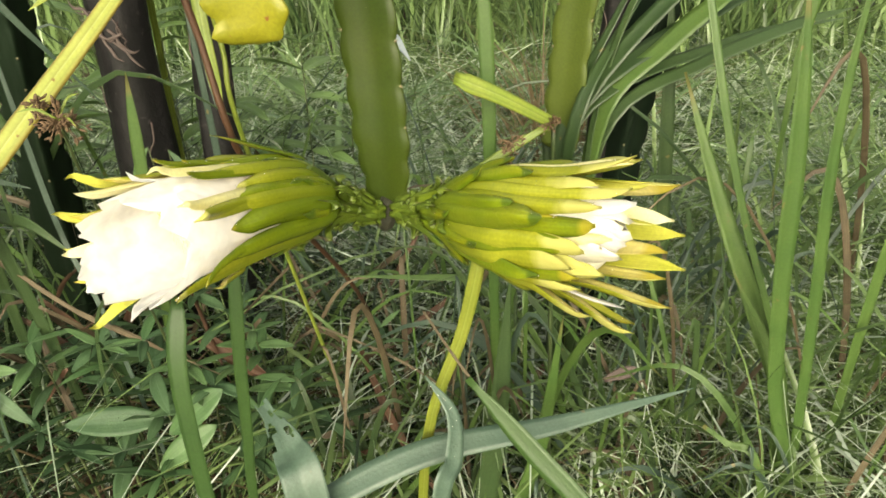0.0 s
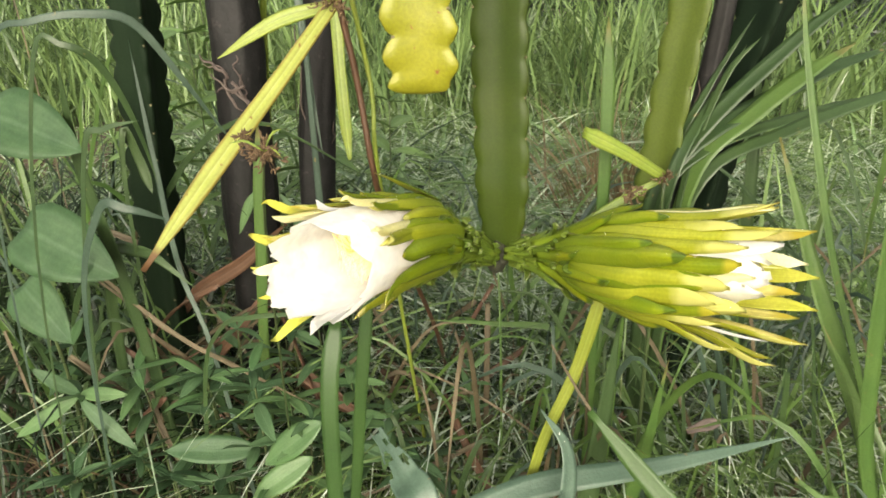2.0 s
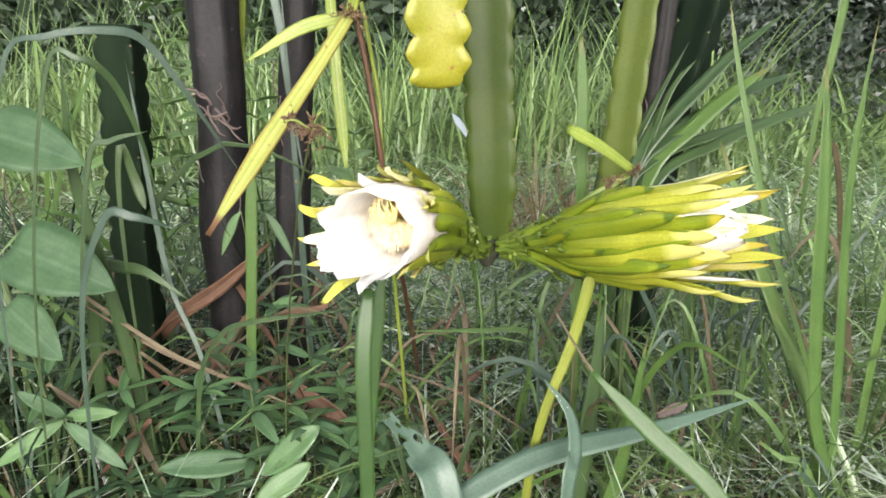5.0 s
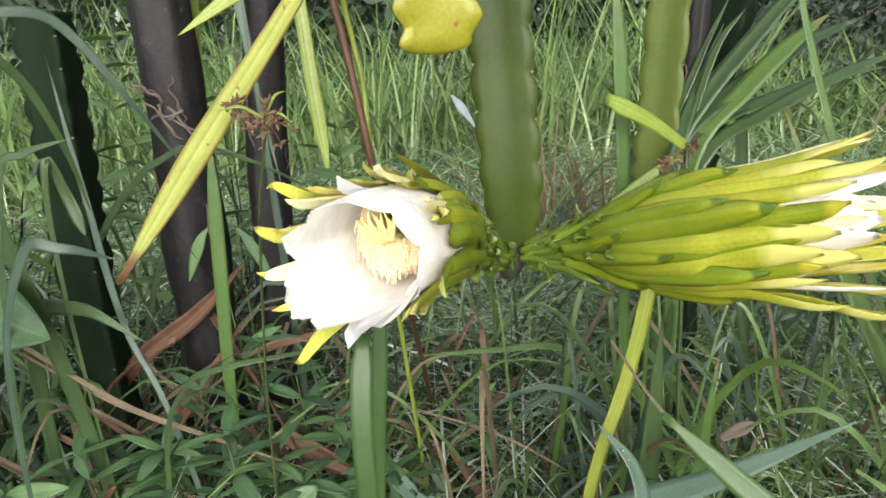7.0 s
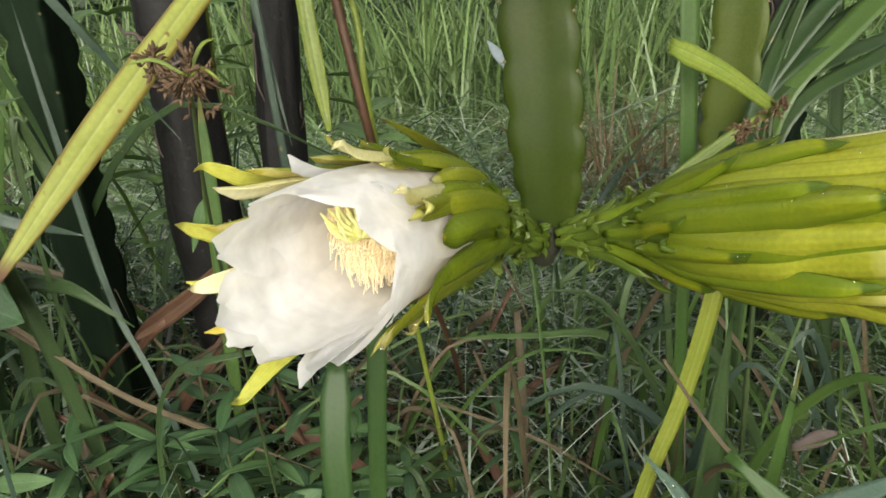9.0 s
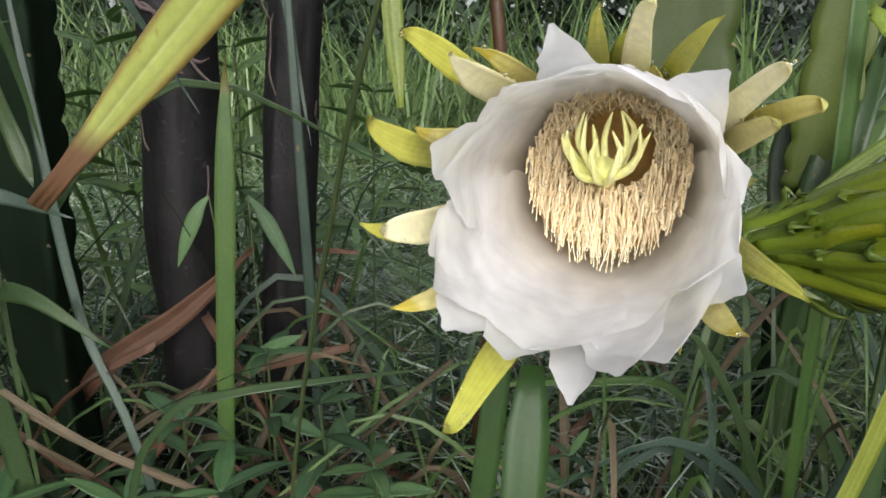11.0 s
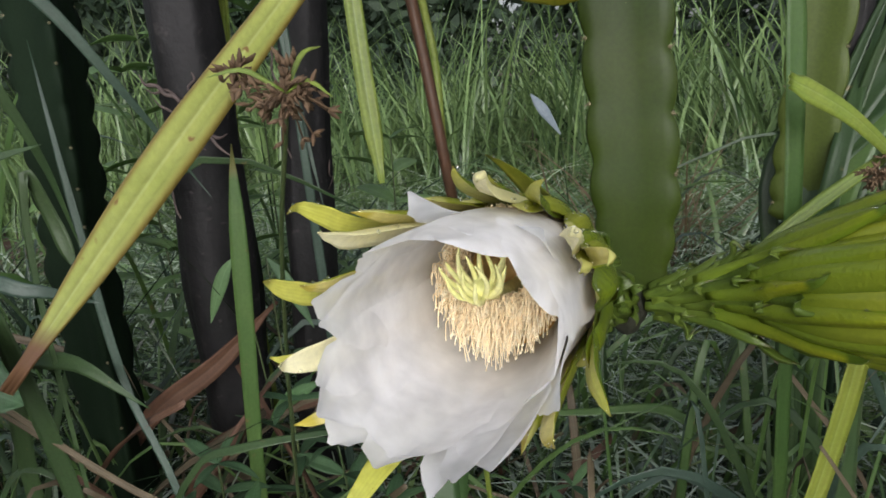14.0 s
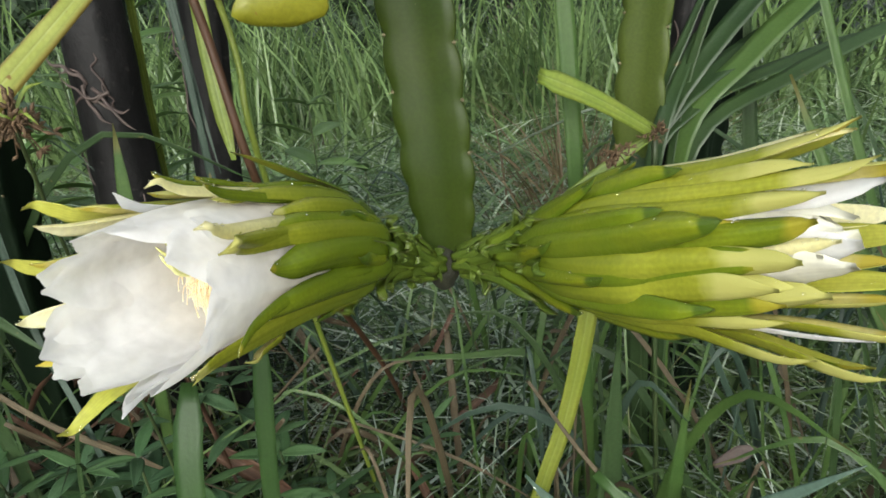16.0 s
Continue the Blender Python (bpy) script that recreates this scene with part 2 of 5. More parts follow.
M_SHRUB = mat("shrub_leaf", (0.010, 0.026, 0.012), (0.035, 0.06, 0.028), 0.7, 0.15, None, 2, isle=True, bump=0, fine=20)
M_SHRUB_B = mat("shrub_leaf_greyish", (0.0193, 0.0303, 0.0231), (0.0715, 0.0908, 0.0743), 0.5, 0.15, None, 2, isle=True, bump=0, fine=20)
M_SOIL = mat("damp_soil", (0.032, 0.015, 0.010), (0.077, 0.038, 0.021), 0.85, 0.0, None, 9, fine=70, bump=1.0)


# ---- building helpers ----
def part(name, bm, material, parent=None, label="", smooth=True, inner=None):
    me = bpy.data.meshes.new(name)
    bm.to_mesh(me)
    bm.free()
    me.materials.append(material)
    if inner:
        me.materials.append(inner)
    if smooth:
        me.polygons.foreach_set("use_smooth", [True] * len(me.polygons))
    ob = new(name, me)
    if parent:
        ob.parent = parent
        ob.matrix_parent_inverse = parent.matrix_world.inverted()
    return tagged(ob, label)


def thing(name, place, label, category, group=""):
    ob = new(name)
    ob.empty_display_size = 0.01
    ob.matrix_world = Matrix.Translation(place)
    return tagged(ob, label, category, group)


def spline(pts, n):
    """n points along a smooth curve through the given ones."""
    p = [Vector(q) for q in pts]
    if len(p) == 2:
        p = [p[0], p[0].lerp(p[1], 0.5), p[1]]
    p = [2 * p[0] - p[1], *p, 2 * p[-1] - p[-2]]
    out = []
    segs = len(p) - 3
    for i in range(n):
        f = i / (n - 1) * segs
        k = min(int(f), segs - 1)
        f -= k
        a, b, c, d = p[k:k + 4]
        out.append(0.5 * (2 * b + (c - a) * f + (2 * a - 5 * b + 4 * c - d) * f * f + (3 * b - a - 3 * c + d) * f ** 3))
    return out


def strap(bm, centre, lateral, widths, thick=0.0008, profile=None, across=5, edge_noise=0.0):
    """A closed, bent strip with a shaped cross-section: blades, sepals, petals, leaves."""
    uv = bm.loops.layers.uv.verify()
    n = len(centre)
    rings, widest, phase = [], max(widths), random.uniform(0, 6)
    for i in range(n):
        tan = (centre[min(i + 1, n - 1)] - centre[max(i - 1, 0)]).normalized()
        lat = lateral[i] if isinstance(lateral, list) else lateral
        lat = (lat - tan * lat.dot(tan)).normalized()
        nor = lat.cross(tan)
        w = widths[i]
        th = thick * min(1.0, 1.6 * w / widest)
        top, low = [], []
        for k in range(across):
            v = 2 * k / (across - 1) - 1
            h = profile(v, i / (n - 1)) * w if profile else 0.0
            if edge_noise < 0:
                side = 1.7 if v > 0 else 0.0
                jag = 1.0 - edge_noise * math.sin(0.62 * i + phase + side) * abs(v)
                h += -0.55 * edge_noise * w * math.sin(0.45 * i + 2.3 * v + 2 * phase)
            else:
                jag = 1.0 + (random.uniform(-edge_noise, edge_noise) if k in (0, across - 1) else 0)
            base = centre[i] + lat * (w * v * jag) + nor * h
            top.append(bm.verts.new(base + nor * th * 0.5 * (1.15 - abs(v))))
            if thick:
                low.append(bm.verts.new(base - nor * th * 0.5 * (1.15 - abs(v))))
        rings.append((top, low))

    def face(vs, uvs, side=0):
        f = bm.faces.new(vs)
        f.material_index = side
        for lp, q in zip(f.loops, uvs):
            lp[uv].uv = q
    for i in range(n - 1):
        v0, v1 = i / (n - 1), (i + 1) / (n - 1)
        (t0, l0), (t1, l1) = rings[i], rings[i + 1]
        for k in range(across - 1):
            u0, u1 = k / (across - 1), (k + 1) / (across - 1)
            face((t0[k], t0[k + 1], t1[k + 1], t1[k]), ((u0, v0), (u1, v0), (u1, v1), (u0, v1)))
            if thick:
                face((l0[k + 1], l0[k], l1[k], l1[k + 1]), ((u1, v0), (u0, v0), (u0, v1), (u1, v1)), 1)
        if not thick:
            continue
        face((t0[0], t1[0], l1[0], l0[0]), ((0, v0), (0, v1), (0, v1), (0, v0)))
        face((t1[-1], t0[-1], l0[-1], l1[-1]), ((1, v1), (1, v0), (1, v0), (1, v1)))
    for (top, low), v in ((rings[0], 0), (rings[-1], 1)) if thick else ():
        for k in range(across - 1):
            face((top[k], low[k], low[k + 1], top[k + 1]), ((0.5, v),) * 4)
    return bm


def tube(bm, pts, radii, sides=8, cap=True):
    """A round, tapering tube through the points."""
    n = len(pts)
    rings, ref = [], None
    for i, p in enumerate(pts):
        tan = (pts[min(i + 1, n - 1)] - pts[max(i - 1, 0)]).normalized()
        if ref is None:
            ref = tan.orthogonal().normalized()
        ref = (ref - tan * ref.dot(tan)).normalized()
        side = tan.cross(ref)
        rings.append([bm.verts.new(p + (ref * math.cos(q) + side * math.sin(q)) * radii[i]) for q in (2 * math.pi * k / sides for k in range(sides))])
    for a, b in zip(rings, rings[1:]):
        for k in range(sides):
            bm.faces.new((a[k], a[(k + 1) % sides], b[(k + 1) % sides], b[k]))
    if cap:
        bm.faces.new(rings[0][::-1])
        bm.faces.new(rings[-1])
    return bm


def blade_widths(n, w, base=0.7, belly=0.35, tip=0.04):
    """Half-widths of a grass blade: a narrower foot, a long belly, a drawn-out tip."""
    out = []
    for i in range(n):
        f = i / (n - 1)
        a = base + (1 - base) * min(f / belly, 1)
        b = 1.0 if f < belly else max(tip, 1 - ((f - belly) / (1 - belly)) ** 2.2)
        out.append(w * a * b)
    return out


def fold(depth):
    return lambda v, f: depth * abs(v)


def pleat(v, f):
    return 0.16 * math.cos(v * math.pi * 3) + 0.18 * abs(v)


def blade(parent, pts, w, material, name="blade", facing=(0.15, -1, 0.35), n=16, depth=0.22, base=0.7, belly=0.35, tip=0.04, label="", profile=None, thick=0.0007, twist=0.0, across=0, holes=()):
    c = spline(pts, n)
    face_dir = Vector(facing).normalized()
    lats = []
    for i in range(n):
        tan = (c[min(i + 1, n - 1)] - c[max(i - 1, 0)]).normalized()
        lat = tan.cross(face_dir).normalized()
        if twist:
            lat = Matrix.Rotation(twist * i / (n - 1), 3, tan) @ lat
        lats.append(lat)
    bm = strap(bmesh.new(), c, lats, blade_widths(n, w, base, belly, tip), thick, profile or fold(depth), across or (7 if profile else 5))
    if holes:
        uv = bm.loops.layers.uv.verify()
        gone = []
        for f in bm.faces:
            u = sum(lp[uv].uv.x for lp in f.loops) / len(f.loops)
            v = sum(lp[uv].uv.y for lp in f.loops) / len(f.loops)
            if any(((u - a) / c) ** 2 + ((v - b) / d) ** 2 < 1 for a, b, c, d in holes):
                gone.append(f)
        bmesh.ops.delete(bm, geom=gone, context="FACES")
    return part(name, bm, material, parent, label, inner=material)


GROUND = 0.10


def ground_z(x, y):
    return GROUND + 0.035 * noise.noise((x * 1.3, y * 1.3, 3.1)) + 0.012 * noise.noise((x * 6, y * 6, 7.7))


# ---- ground ----
gx = np.concatenate([-np.geomspace(60, 1.6, 22), np.linspace(-1.4, 1.6, 70), np.geomspace(1.8, 60, 22)])
gy = np.concatenate([-np.geomspace(60, 0.6, 18), np.linspace(-0.5, 2.6, 75), np.geomspace(2.8, 90, 24)])
verts = [(x, y, ground_z(x, y)) for y in gy for x in gx]
nx = len(gx)
faces = [(j * nx + i, j * nx + i + 1, (j + 1) * nx + i + 1, (j + 1) * nx + i) for j in range(len(gy) - 1) for i in range(nx - 1)]
me = bpy.data.meshes.new("ground")
me.from_pydata(verts, [], faces)
me.materials.append(M_SOIL)
me.polygons.foreach_set("use_smooth", [True] * len(me.polygons))
tagged(new("ground", me), "damp reddish-brown soil under the grass", "ground", kind="structure")


# ---- grass by the thousand ----
rng = np.random.default_rng(4)


def grass(name, material, label, base, height, width, lean, droop, stations=6):
    """Many arching, folded blades in one mesh. base: n x 2 places; the others: n values each."""
    n = len(base)
    az = rng.uniform(0, 2 * np.pi, n)
    d = np.stack([np.cos(az), np.sin(az), np.zeros(n)], 1)
    tw = az + np.pi / 2 + rng.normal(0, 0.5, n)
    lat = np.stack([np.cos(tw), np.sin(tw), rng.normal(0, 0.15, n)], 1)
    z0 = np.array([ground_z(x, y) for x, y in base]) - 0.01
    p0 = np.column_stack([base, z0])
    V = np.zeros((n, stations, 3, 3))
    for i in range(stations):
        f = i / (stations - 1)
        up = height * (f - droop * f ** 2.6)
        out = height * lean * (f ** 1.7)
        c = p0 + d * out[:, None] + np.array([0, 0, 1.0]) * up[:, None]
        w = width * (0.6 + 0.4 * min(f / 0.3, 1)) * max(0.03, 1 - max(f - 0.3, 0) ** 1.6 / 0.7 ** 1.6)
        V[:, i, 0] = c - lat * w[:, None]
        V[:, i, 2] = c + lat * w[:, None]
        V[:, i, 1] = c - np.cross(lat, d + np.array([0, 0, 0.6])) * (w * 0.3)[:, None]
    idx = np.arange(n * stations * 3).reshape(n, stations, 3)
    quads = np.stack([idx[:, :-1, :-1], idx[:, :-1, 1:], idx[:, 1:, 1:], idx[:, 1:, :-1]], -1).reshape(-1, 4)
    me = bpy.data.meshes.new(name)
    me.from_pydata(V.reshape(-1, 3).tolist(), [], quads.tolist())
    me.materials.append(material)
    me.polygons.foreach_set("use_smooth", [True] * len(me.polygons))
    return tagged(new(name, me), label, "grass", kind="stuff")


def scatter(n, x0, x1, y0, y1, tufts=0, spread=0.05):
    if tufts:
        c = np.column_stack([rng.uniform(x0, x1, tufts), rng.uniform(y0, y1, tufts)])
        return c[rng.integers(0, tufts, n)] + rng.normal(0, spread, (n, 2))
    return np.column_stack([rng.uniform(x0, x1, n), rng.uniform(y0, y1, n)])


def U(lo, hi, n):
    return rng.uniform(lo, hi, n)


N = 6000
b = scatter(N, -1.6, 2.6, 1.15, 2.7, 300, 0.06)
grass("meadow_grass", M_GRASS, "lush bright green arching meadow grass", b, U(0.2, 0.58, N), U(0.0016, 0.0060, N), U(0.35, 1.4, N), U(0.35, 1.05, N), 9)
N = 7000
b = scatter(N, -4, 4.5, 2.6, 5.6, 380, 0.11)
grass("meadow_grass", M_GRASS, "pale green far meadow grass", b, U(0.3, 0.75, N), U(0.004, 0.010, N), U(0.3, 1.1, N), U(0.1, 0.7, N), 6)
N = 1900
b = scatter(N, -3.5, 1.0, 2.3, 4.4, 120, 0.10)
grass("tall_meadow_grass", M_GRASS, "tall pale green grass standing in the meadow", b, U(0.6, 1.15, N), U(0.003, 0.007, N), U(0.15, 0.7, N), U(0.05, 0.45, N), 7)
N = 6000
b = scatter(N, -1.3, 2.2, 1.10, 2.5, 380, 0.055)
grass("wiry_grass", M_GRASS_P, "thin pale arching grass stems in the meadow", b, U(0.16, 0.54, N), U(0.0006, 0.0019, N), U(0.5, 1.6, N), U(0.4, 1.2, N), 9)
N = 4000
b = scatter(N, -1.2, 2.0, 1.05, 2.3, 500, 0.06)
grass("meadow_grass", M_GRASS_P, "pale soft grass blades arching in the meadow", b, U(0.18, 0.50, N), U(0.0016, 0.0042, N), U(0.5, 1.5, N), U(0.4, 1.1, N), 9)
N = 1500
b = scatter(N, -1.1, 1.6, 1.12, 2.1, 150, 0.05)
grass("meadow_grass", M_GRASS_G, "broad glossy green grass blades bending over", b, U(0.22, 0.60, N), U(0.0035, 0.0085, N), U(0.5, 1.5, N), U(0.35, 1.1, N), 11)
N = 1500
b = scatter(N, -0.25, 1.0, 0.74, 1.2, 170, 0.05)
grass("wiry_grass", M_GRASS_P, "thin pale grass stems below the bud", b, U(0.12, 0.36, N), U(0.0005, 0.0012, N), U(0.5, 1.5, N), U(0.3, 1.0, N), 9)
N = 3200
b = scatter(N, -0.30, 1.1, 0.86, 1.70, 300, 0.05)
grass("wet_grass", M_GRASS_W, "wet grass blades in the meadow, sky glints painted whitish", b, U(0.16, 0.46, N), U(0.0010, 0.0032, N), U(0.6, 1.7, N), U(0.4, 1.2, N), 10)
N = 1000
b = scatter(N, -0.15, 0.6, 0.98, 1.4, 140, 0.05)
grass("wiry_grass", M_GRASS_P, "thin pale grass arching behind the stem's end", b, U(0.2, 0.46, N), U(0.0006, 0.0015, N), U(0.5, 1.4, N), U(0.4, 1.1, N), 9)
N = 900
b = scatter(N, 0.30, 1.1, 0.62, 1.0, 110, 0.05)
grass("wiry_grass", M_GRASS_P, "fine pale grass on the open side", b, U(0.12, 0.40, N), U(0.0005, 0.0012, N), U(0.4, 1.4, N), U(0.3, 1.0, N), 9)
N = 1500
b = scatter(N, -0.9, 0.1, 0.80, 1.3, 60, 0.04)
grass("undergrowth_grass", M_GRASS_SHADE, "undergrowth grass, shade darkened into its green", b, U(0.14, 0.42, N), U(0.0018, 0.0055, N), U(0.5, 1.5, N), U(0.3, 0.95, N), 8)
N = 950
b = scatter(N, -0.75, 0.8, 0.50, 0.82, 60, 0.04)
grass("undergrowth_grass", M_GRASS_SHADE, "low undergrowth at the plant's foot, shade in its green", b, U(0.08, 0.24, N), U(0.0016, 0.0045, N), U(0.4, 1.2, N), U(0.2, 0.7, N), 7)
N = 2600
b = scatter(N, -0.22, 0.85, 0.72, 1.25, 150, 0.05)
grass("fresh_grass", M_GRASS, "fresh green grass tangled below the bud", b, U(0.12, 0.40, N), U(0.0016, 0.0050, N), U(0.4, 1.4, N), U(0.25, 0.9, N), 8)
N = 1300
b = scatter(N, -0.9, 1.3, 0.6, 1.5, 60, 0.05)
grass("dead_grass", M_GRASS_S, "dry straw-brown dead grass lying in the undergrowth", b, U(0.1, 0.32, N), U(0.0008, 0.0025, N), U(0.6, 1.3, N), U(0.3, 0.9, N), 7)
N = 240
b = np.array([0.17, 1.55]) + rng.normal(0, 0.05, (N, 2))
grass("dry_tussock", M_GRASS_S, "dry reddish-brown tussock in the meadow", b, U(0.3, 0.62, N), U(0.0012, 0.003, N), U(0.1, 0.7, N), U(0.1, 0.6, N), 7)
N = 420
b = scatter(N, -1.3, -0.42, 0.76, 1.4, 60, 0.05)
grass("tall_grass", M_GRASS_SHADE, "tall grass beside the charred posts, shade in its green", b, U(0.3, 0.66, N), U(0.002, 0.005, N), U(0.3, 1.0, N), U(0.05, 0.5, N), 8)
N = 620
b = scatter(N, 0.24, 1.2, 0.60, 1.4, 70, 0.05)
grass("tall_grass", M_GRASS, "tall green grass on the open side", b, U(0.22, 0.62, N), U(0.002, 0.0055, N), U(0.2, 1.0, N), U(0.1, 0.7, N), 8)

N = 32000
b = scatter(N, -6.5, 7, -6, 6.5, 3600, 0.14)
b = b[(b[:, 1] < 0.1) | (np.abs(b[:, 0] - 0.1) > 1.5 + 0.3 * np.maximum(b[:, 1], 0))]
N = len(b)
grass("meadow_grass", M_GRASS, "low green grass on the open ground around", b, U(0.12, 0.34, N), U(0.004, 0.010, N), U(0.4, 1.4, N), U(0.2, 0.9, N), 6)

# ---- far shrubs ----

def shrubs(N, x0, x1, y0, height, size, label, material=None):
    x = rng.uniform(x0, x1, N)
    top = height * (1 + 0.2 * np.sin(x * 1.3) + 0.16 * np.sin(x * 3.1 + 1) + 0.08 * np.sin(x * 8.0))
    z = GROUND + top * rng.uniform(0, 1, N) ** 0.8
    y = y0 + 0.4 * np.sin(x * 2.2) + 0.2 * np.sin(x * 6 + z * 4) + rng.normal(0, 0.3, N) - 0.5 * np.sqrt(np.clip(1 - (z / height) ** 2, 0, 1))
    c = np.column_stack([x, y, z])
    e1 = rng.normal(0, 1, (N, 3)) + np.array([0, 0, -0.4])
    e1 /= np.linalg.norm(e1, axis=1)[:, None]
    e2 = np.cross(e1, rng.normal(0, 1, (N, 3)))
    e2 /= np.linalg.norm(e2, axis=1)[:, None]
    ln = rng.uniform(0.6, 1.3, N)[:, None] * size
    wd = ln * rng.uniform(0.3, 0.5, (N, 1))
    V = np.stack([c - e1 * ln, c + e2 * wd - e1 * ln * 0.1, c + e1 * ln, c - e2 * wd - e1 * ln * 0.1], 1).reshape(-1, 3)
    me = bpy.data.meshes.new("shrubs")
    me.from_pydata(V.tolist(), [], np.arange(4 * N).reshape(-1, 4).tolist())
    me.materials.append(material or M_SHRUB)
    tagged(new("shrubs", me), label, "shrubs", kind="stuff")


shrubs(40000, -9, 10, 7.5, 3.0, 0.085, "dark green dense shrubs beyond the meadow")
shrubs(30000, -11, 12, 8.6, 3.6, 0.15, "dark wall of shrubs behind the meadow")
shrubs(42000, 1.3, 6.5, 4.3, 1.9, 0.024, "greyish green leafy shrubs at the meadow's edge", M_SHRUB_B)


# ---- the dragon fruit plant ----
JOINT = Vector((-0.008, 0.655, 0.535))


class Axis:
    """A flower's own frame: s metres along its axis, an angle round it (0 up), r metres from it."""

    def __init__(self, start, end, bend=0.0, side_bend=0.0, neck=0.0, girth=1.0):
        self.o = Vector(start)
        self.a = (Vector(end) - self.o).normalized()
        self.length = (Vector(end) - self.o).length
        self.u = (Vector((0, 0, 1)) - self.a * self.a.z).normalized()
        self.w = self.u.cross(self.a)
        self.bend, self.side_bend, self.neck, self.girth = bend, side_bend, neck, girth

    def radial(self, deg):
        q = radians(deg)
        return self.u * math.cos(q) + self.w * math.sin(q)

    def side(self, deg):
        q = radians(deg)
        return self.w * math.cos(q) - self.u * math.sin(q)

    def at(self, s, deg, r):
        f = s / self.length
        r *= 1 + (self.girth - 1) * min(1.0, max(0.0, (s - 0.06) / 0.08))
        return self.o + self.a * s + (self.u * self.bend + self.w * self.side_bend) * (f * (f - 1)) - self.w * (self.neck * f * (1 - min(f, 1)) ** 3) + self.radial(deg) * r


def tepal(parent, ax, name, deg, pts, w, material, thick=0.0012, n=16, hug=0.5, base=0.5, belly=0.5, tip=0.06, sway=0.0, roll=0.0, edge_noise=0.0, power=2.2, label="", ripple=0.0, across=7):
    """A sepal or petal along (s, r) control points at an angle round the flower; hug: how far it wraps round."""
    c2 = spline([(s, r, 0) for s, r in pts], n)
    c = [ax.at(p.x, deg + sway * (i / (n - 1)) ** 2, p.y) for i, p in enumerate(c2)]
    lats = []
    for i in range(n):
        f = i / (n - 1)
        lat = ax.side(deg + sway * f * f)
        if roll:
            tan = (c[min(i + 1, n - 1)] - c[max(i - 1, 0)]).normalized()
            lat = Matrix.Rotation(roll * f * f, 3, tan) @ lat
        lats.append(lat)
    ws = []
    for i in range(n):
        f = i / (n - 1)
        a = base + (1 - base) * math.sin(min(f / belly, 1) * math.pi / 2)
        b = 1.0 if f < belly else max(tip, 1 - ((f - belly) / (1 - belly)) ** power)
        ws.append(w * a * b)
    ph = random.uniform(0, 6)

    def prof(v, f):
        return hug * (1 - v * v) - hug * 0.5 + ripple * f * f * math.sin(5 * v + ph)
    # the cross-section bows away from the axis
    bm = strap(bmesh.new(), c, [-q for q in lats], ws, thick, lambda v, f: prof(v, f), across, edge_noise)
    return part(name, bm, material, parent, label, inner=INSIDE.get(material.name, material))


def outer_radius(s):
    return np.interp(s, (0, 0.03, 0.05, 0.07, 0.09, 0.12, 0.16, 0.25, 0.3), (0.0115, 0.0140, 0.0170, 0.0235, 0.0300, 0.0352, 0.038, 0.037, 0.036))


def flower_base(fl, ax, seed):
    """The ridged green tube of a flower and its fat curled scales near the joint."""
    rd = random.Random(seed)
    bm = bmesh.new()
    ss = [0, 0.01, 0.02, 0.03, 0.045, 0.06, 0.075, 0.09, 0.10]
    tube(bm, [ax.at(s, 0, 0) for s in ss], [outer_radius(s) * (0.92 if s < 0.06 else 0.84) for s in ss], 48)
    for i, v in enumerate(bm.verts):
        k = i // 48
        mid = ax.at(ss[k], 0, 0)
        v.co += (v.co - mid) * 0.06 * math.sin(9 * 2 * math.pi * (i % 48) / 48 + 14 * ss[k] * 10 + seed)
    part("flower_tube", bm, M_TUBE, fl)
    k = 0
    for s0, count, length, w in ((0.000, 7, 0.018, 0.0034), (0.005, 8, 0.023, 0.0036), (0.011, 8, 0.029, 0.0038), (0.019, 8, 0.037, 0.0042), (0.030, 7, 0.045, 0.0046), (0.043, 6, 0.050, 0.0050)):
        for i in range(count):
            deg = 360 * (i + 0.5 * (k % 2)) / count + rd.uniform(-16, 16)
            ln = length * rd.uniform(0.7, 1.3)
            flare = rd.uniform(0.0012, 0.0056)
            s2 = s0 + ln * 0.8
            pts = [(s0, outer_radius(s0) * 0.84), (s0 + ln * 0.5, outer_radius(s0 + ln * 0.5) + 0.001), (s2, outer_radius(s2) + flare), (s2 + ln * rd.uniform(-0.12, 0.15), outer_radius(s2) + flare * rd.uniform(1.5, 2.4)), (s2 + ln * rd.uniform(0.05, 0.38), outer_radius(s2) + flare * rd.uniform(0.7, 2.4))]
            tepal(fl, ax, "scale", deg, pts, w * rd.uniform(0.8, 1.15), M_BRACT, 0.0016, 14, 0.6, 1.0, 0.3, 0.06, rd.uniform(-45, 45) * (0.5 if length > 0.03 else 1.0), rd.uniform(-0.9, 0.9), power=1.3, across=7, ripple=0.12)
        k += 1


M_DEW = bpy.data.materials.new("dew_water")
M_DEW.use_nodes = True
for key, value in (("Base Color", (1, 1, 1, 1)), ("Roughness", 0.02), ("Transmission Weight", 1.0), ("IOR", 1.33)):
    M_DEW.node_tree.nodes["Principled BSDF"].inputs[key].default_value = value


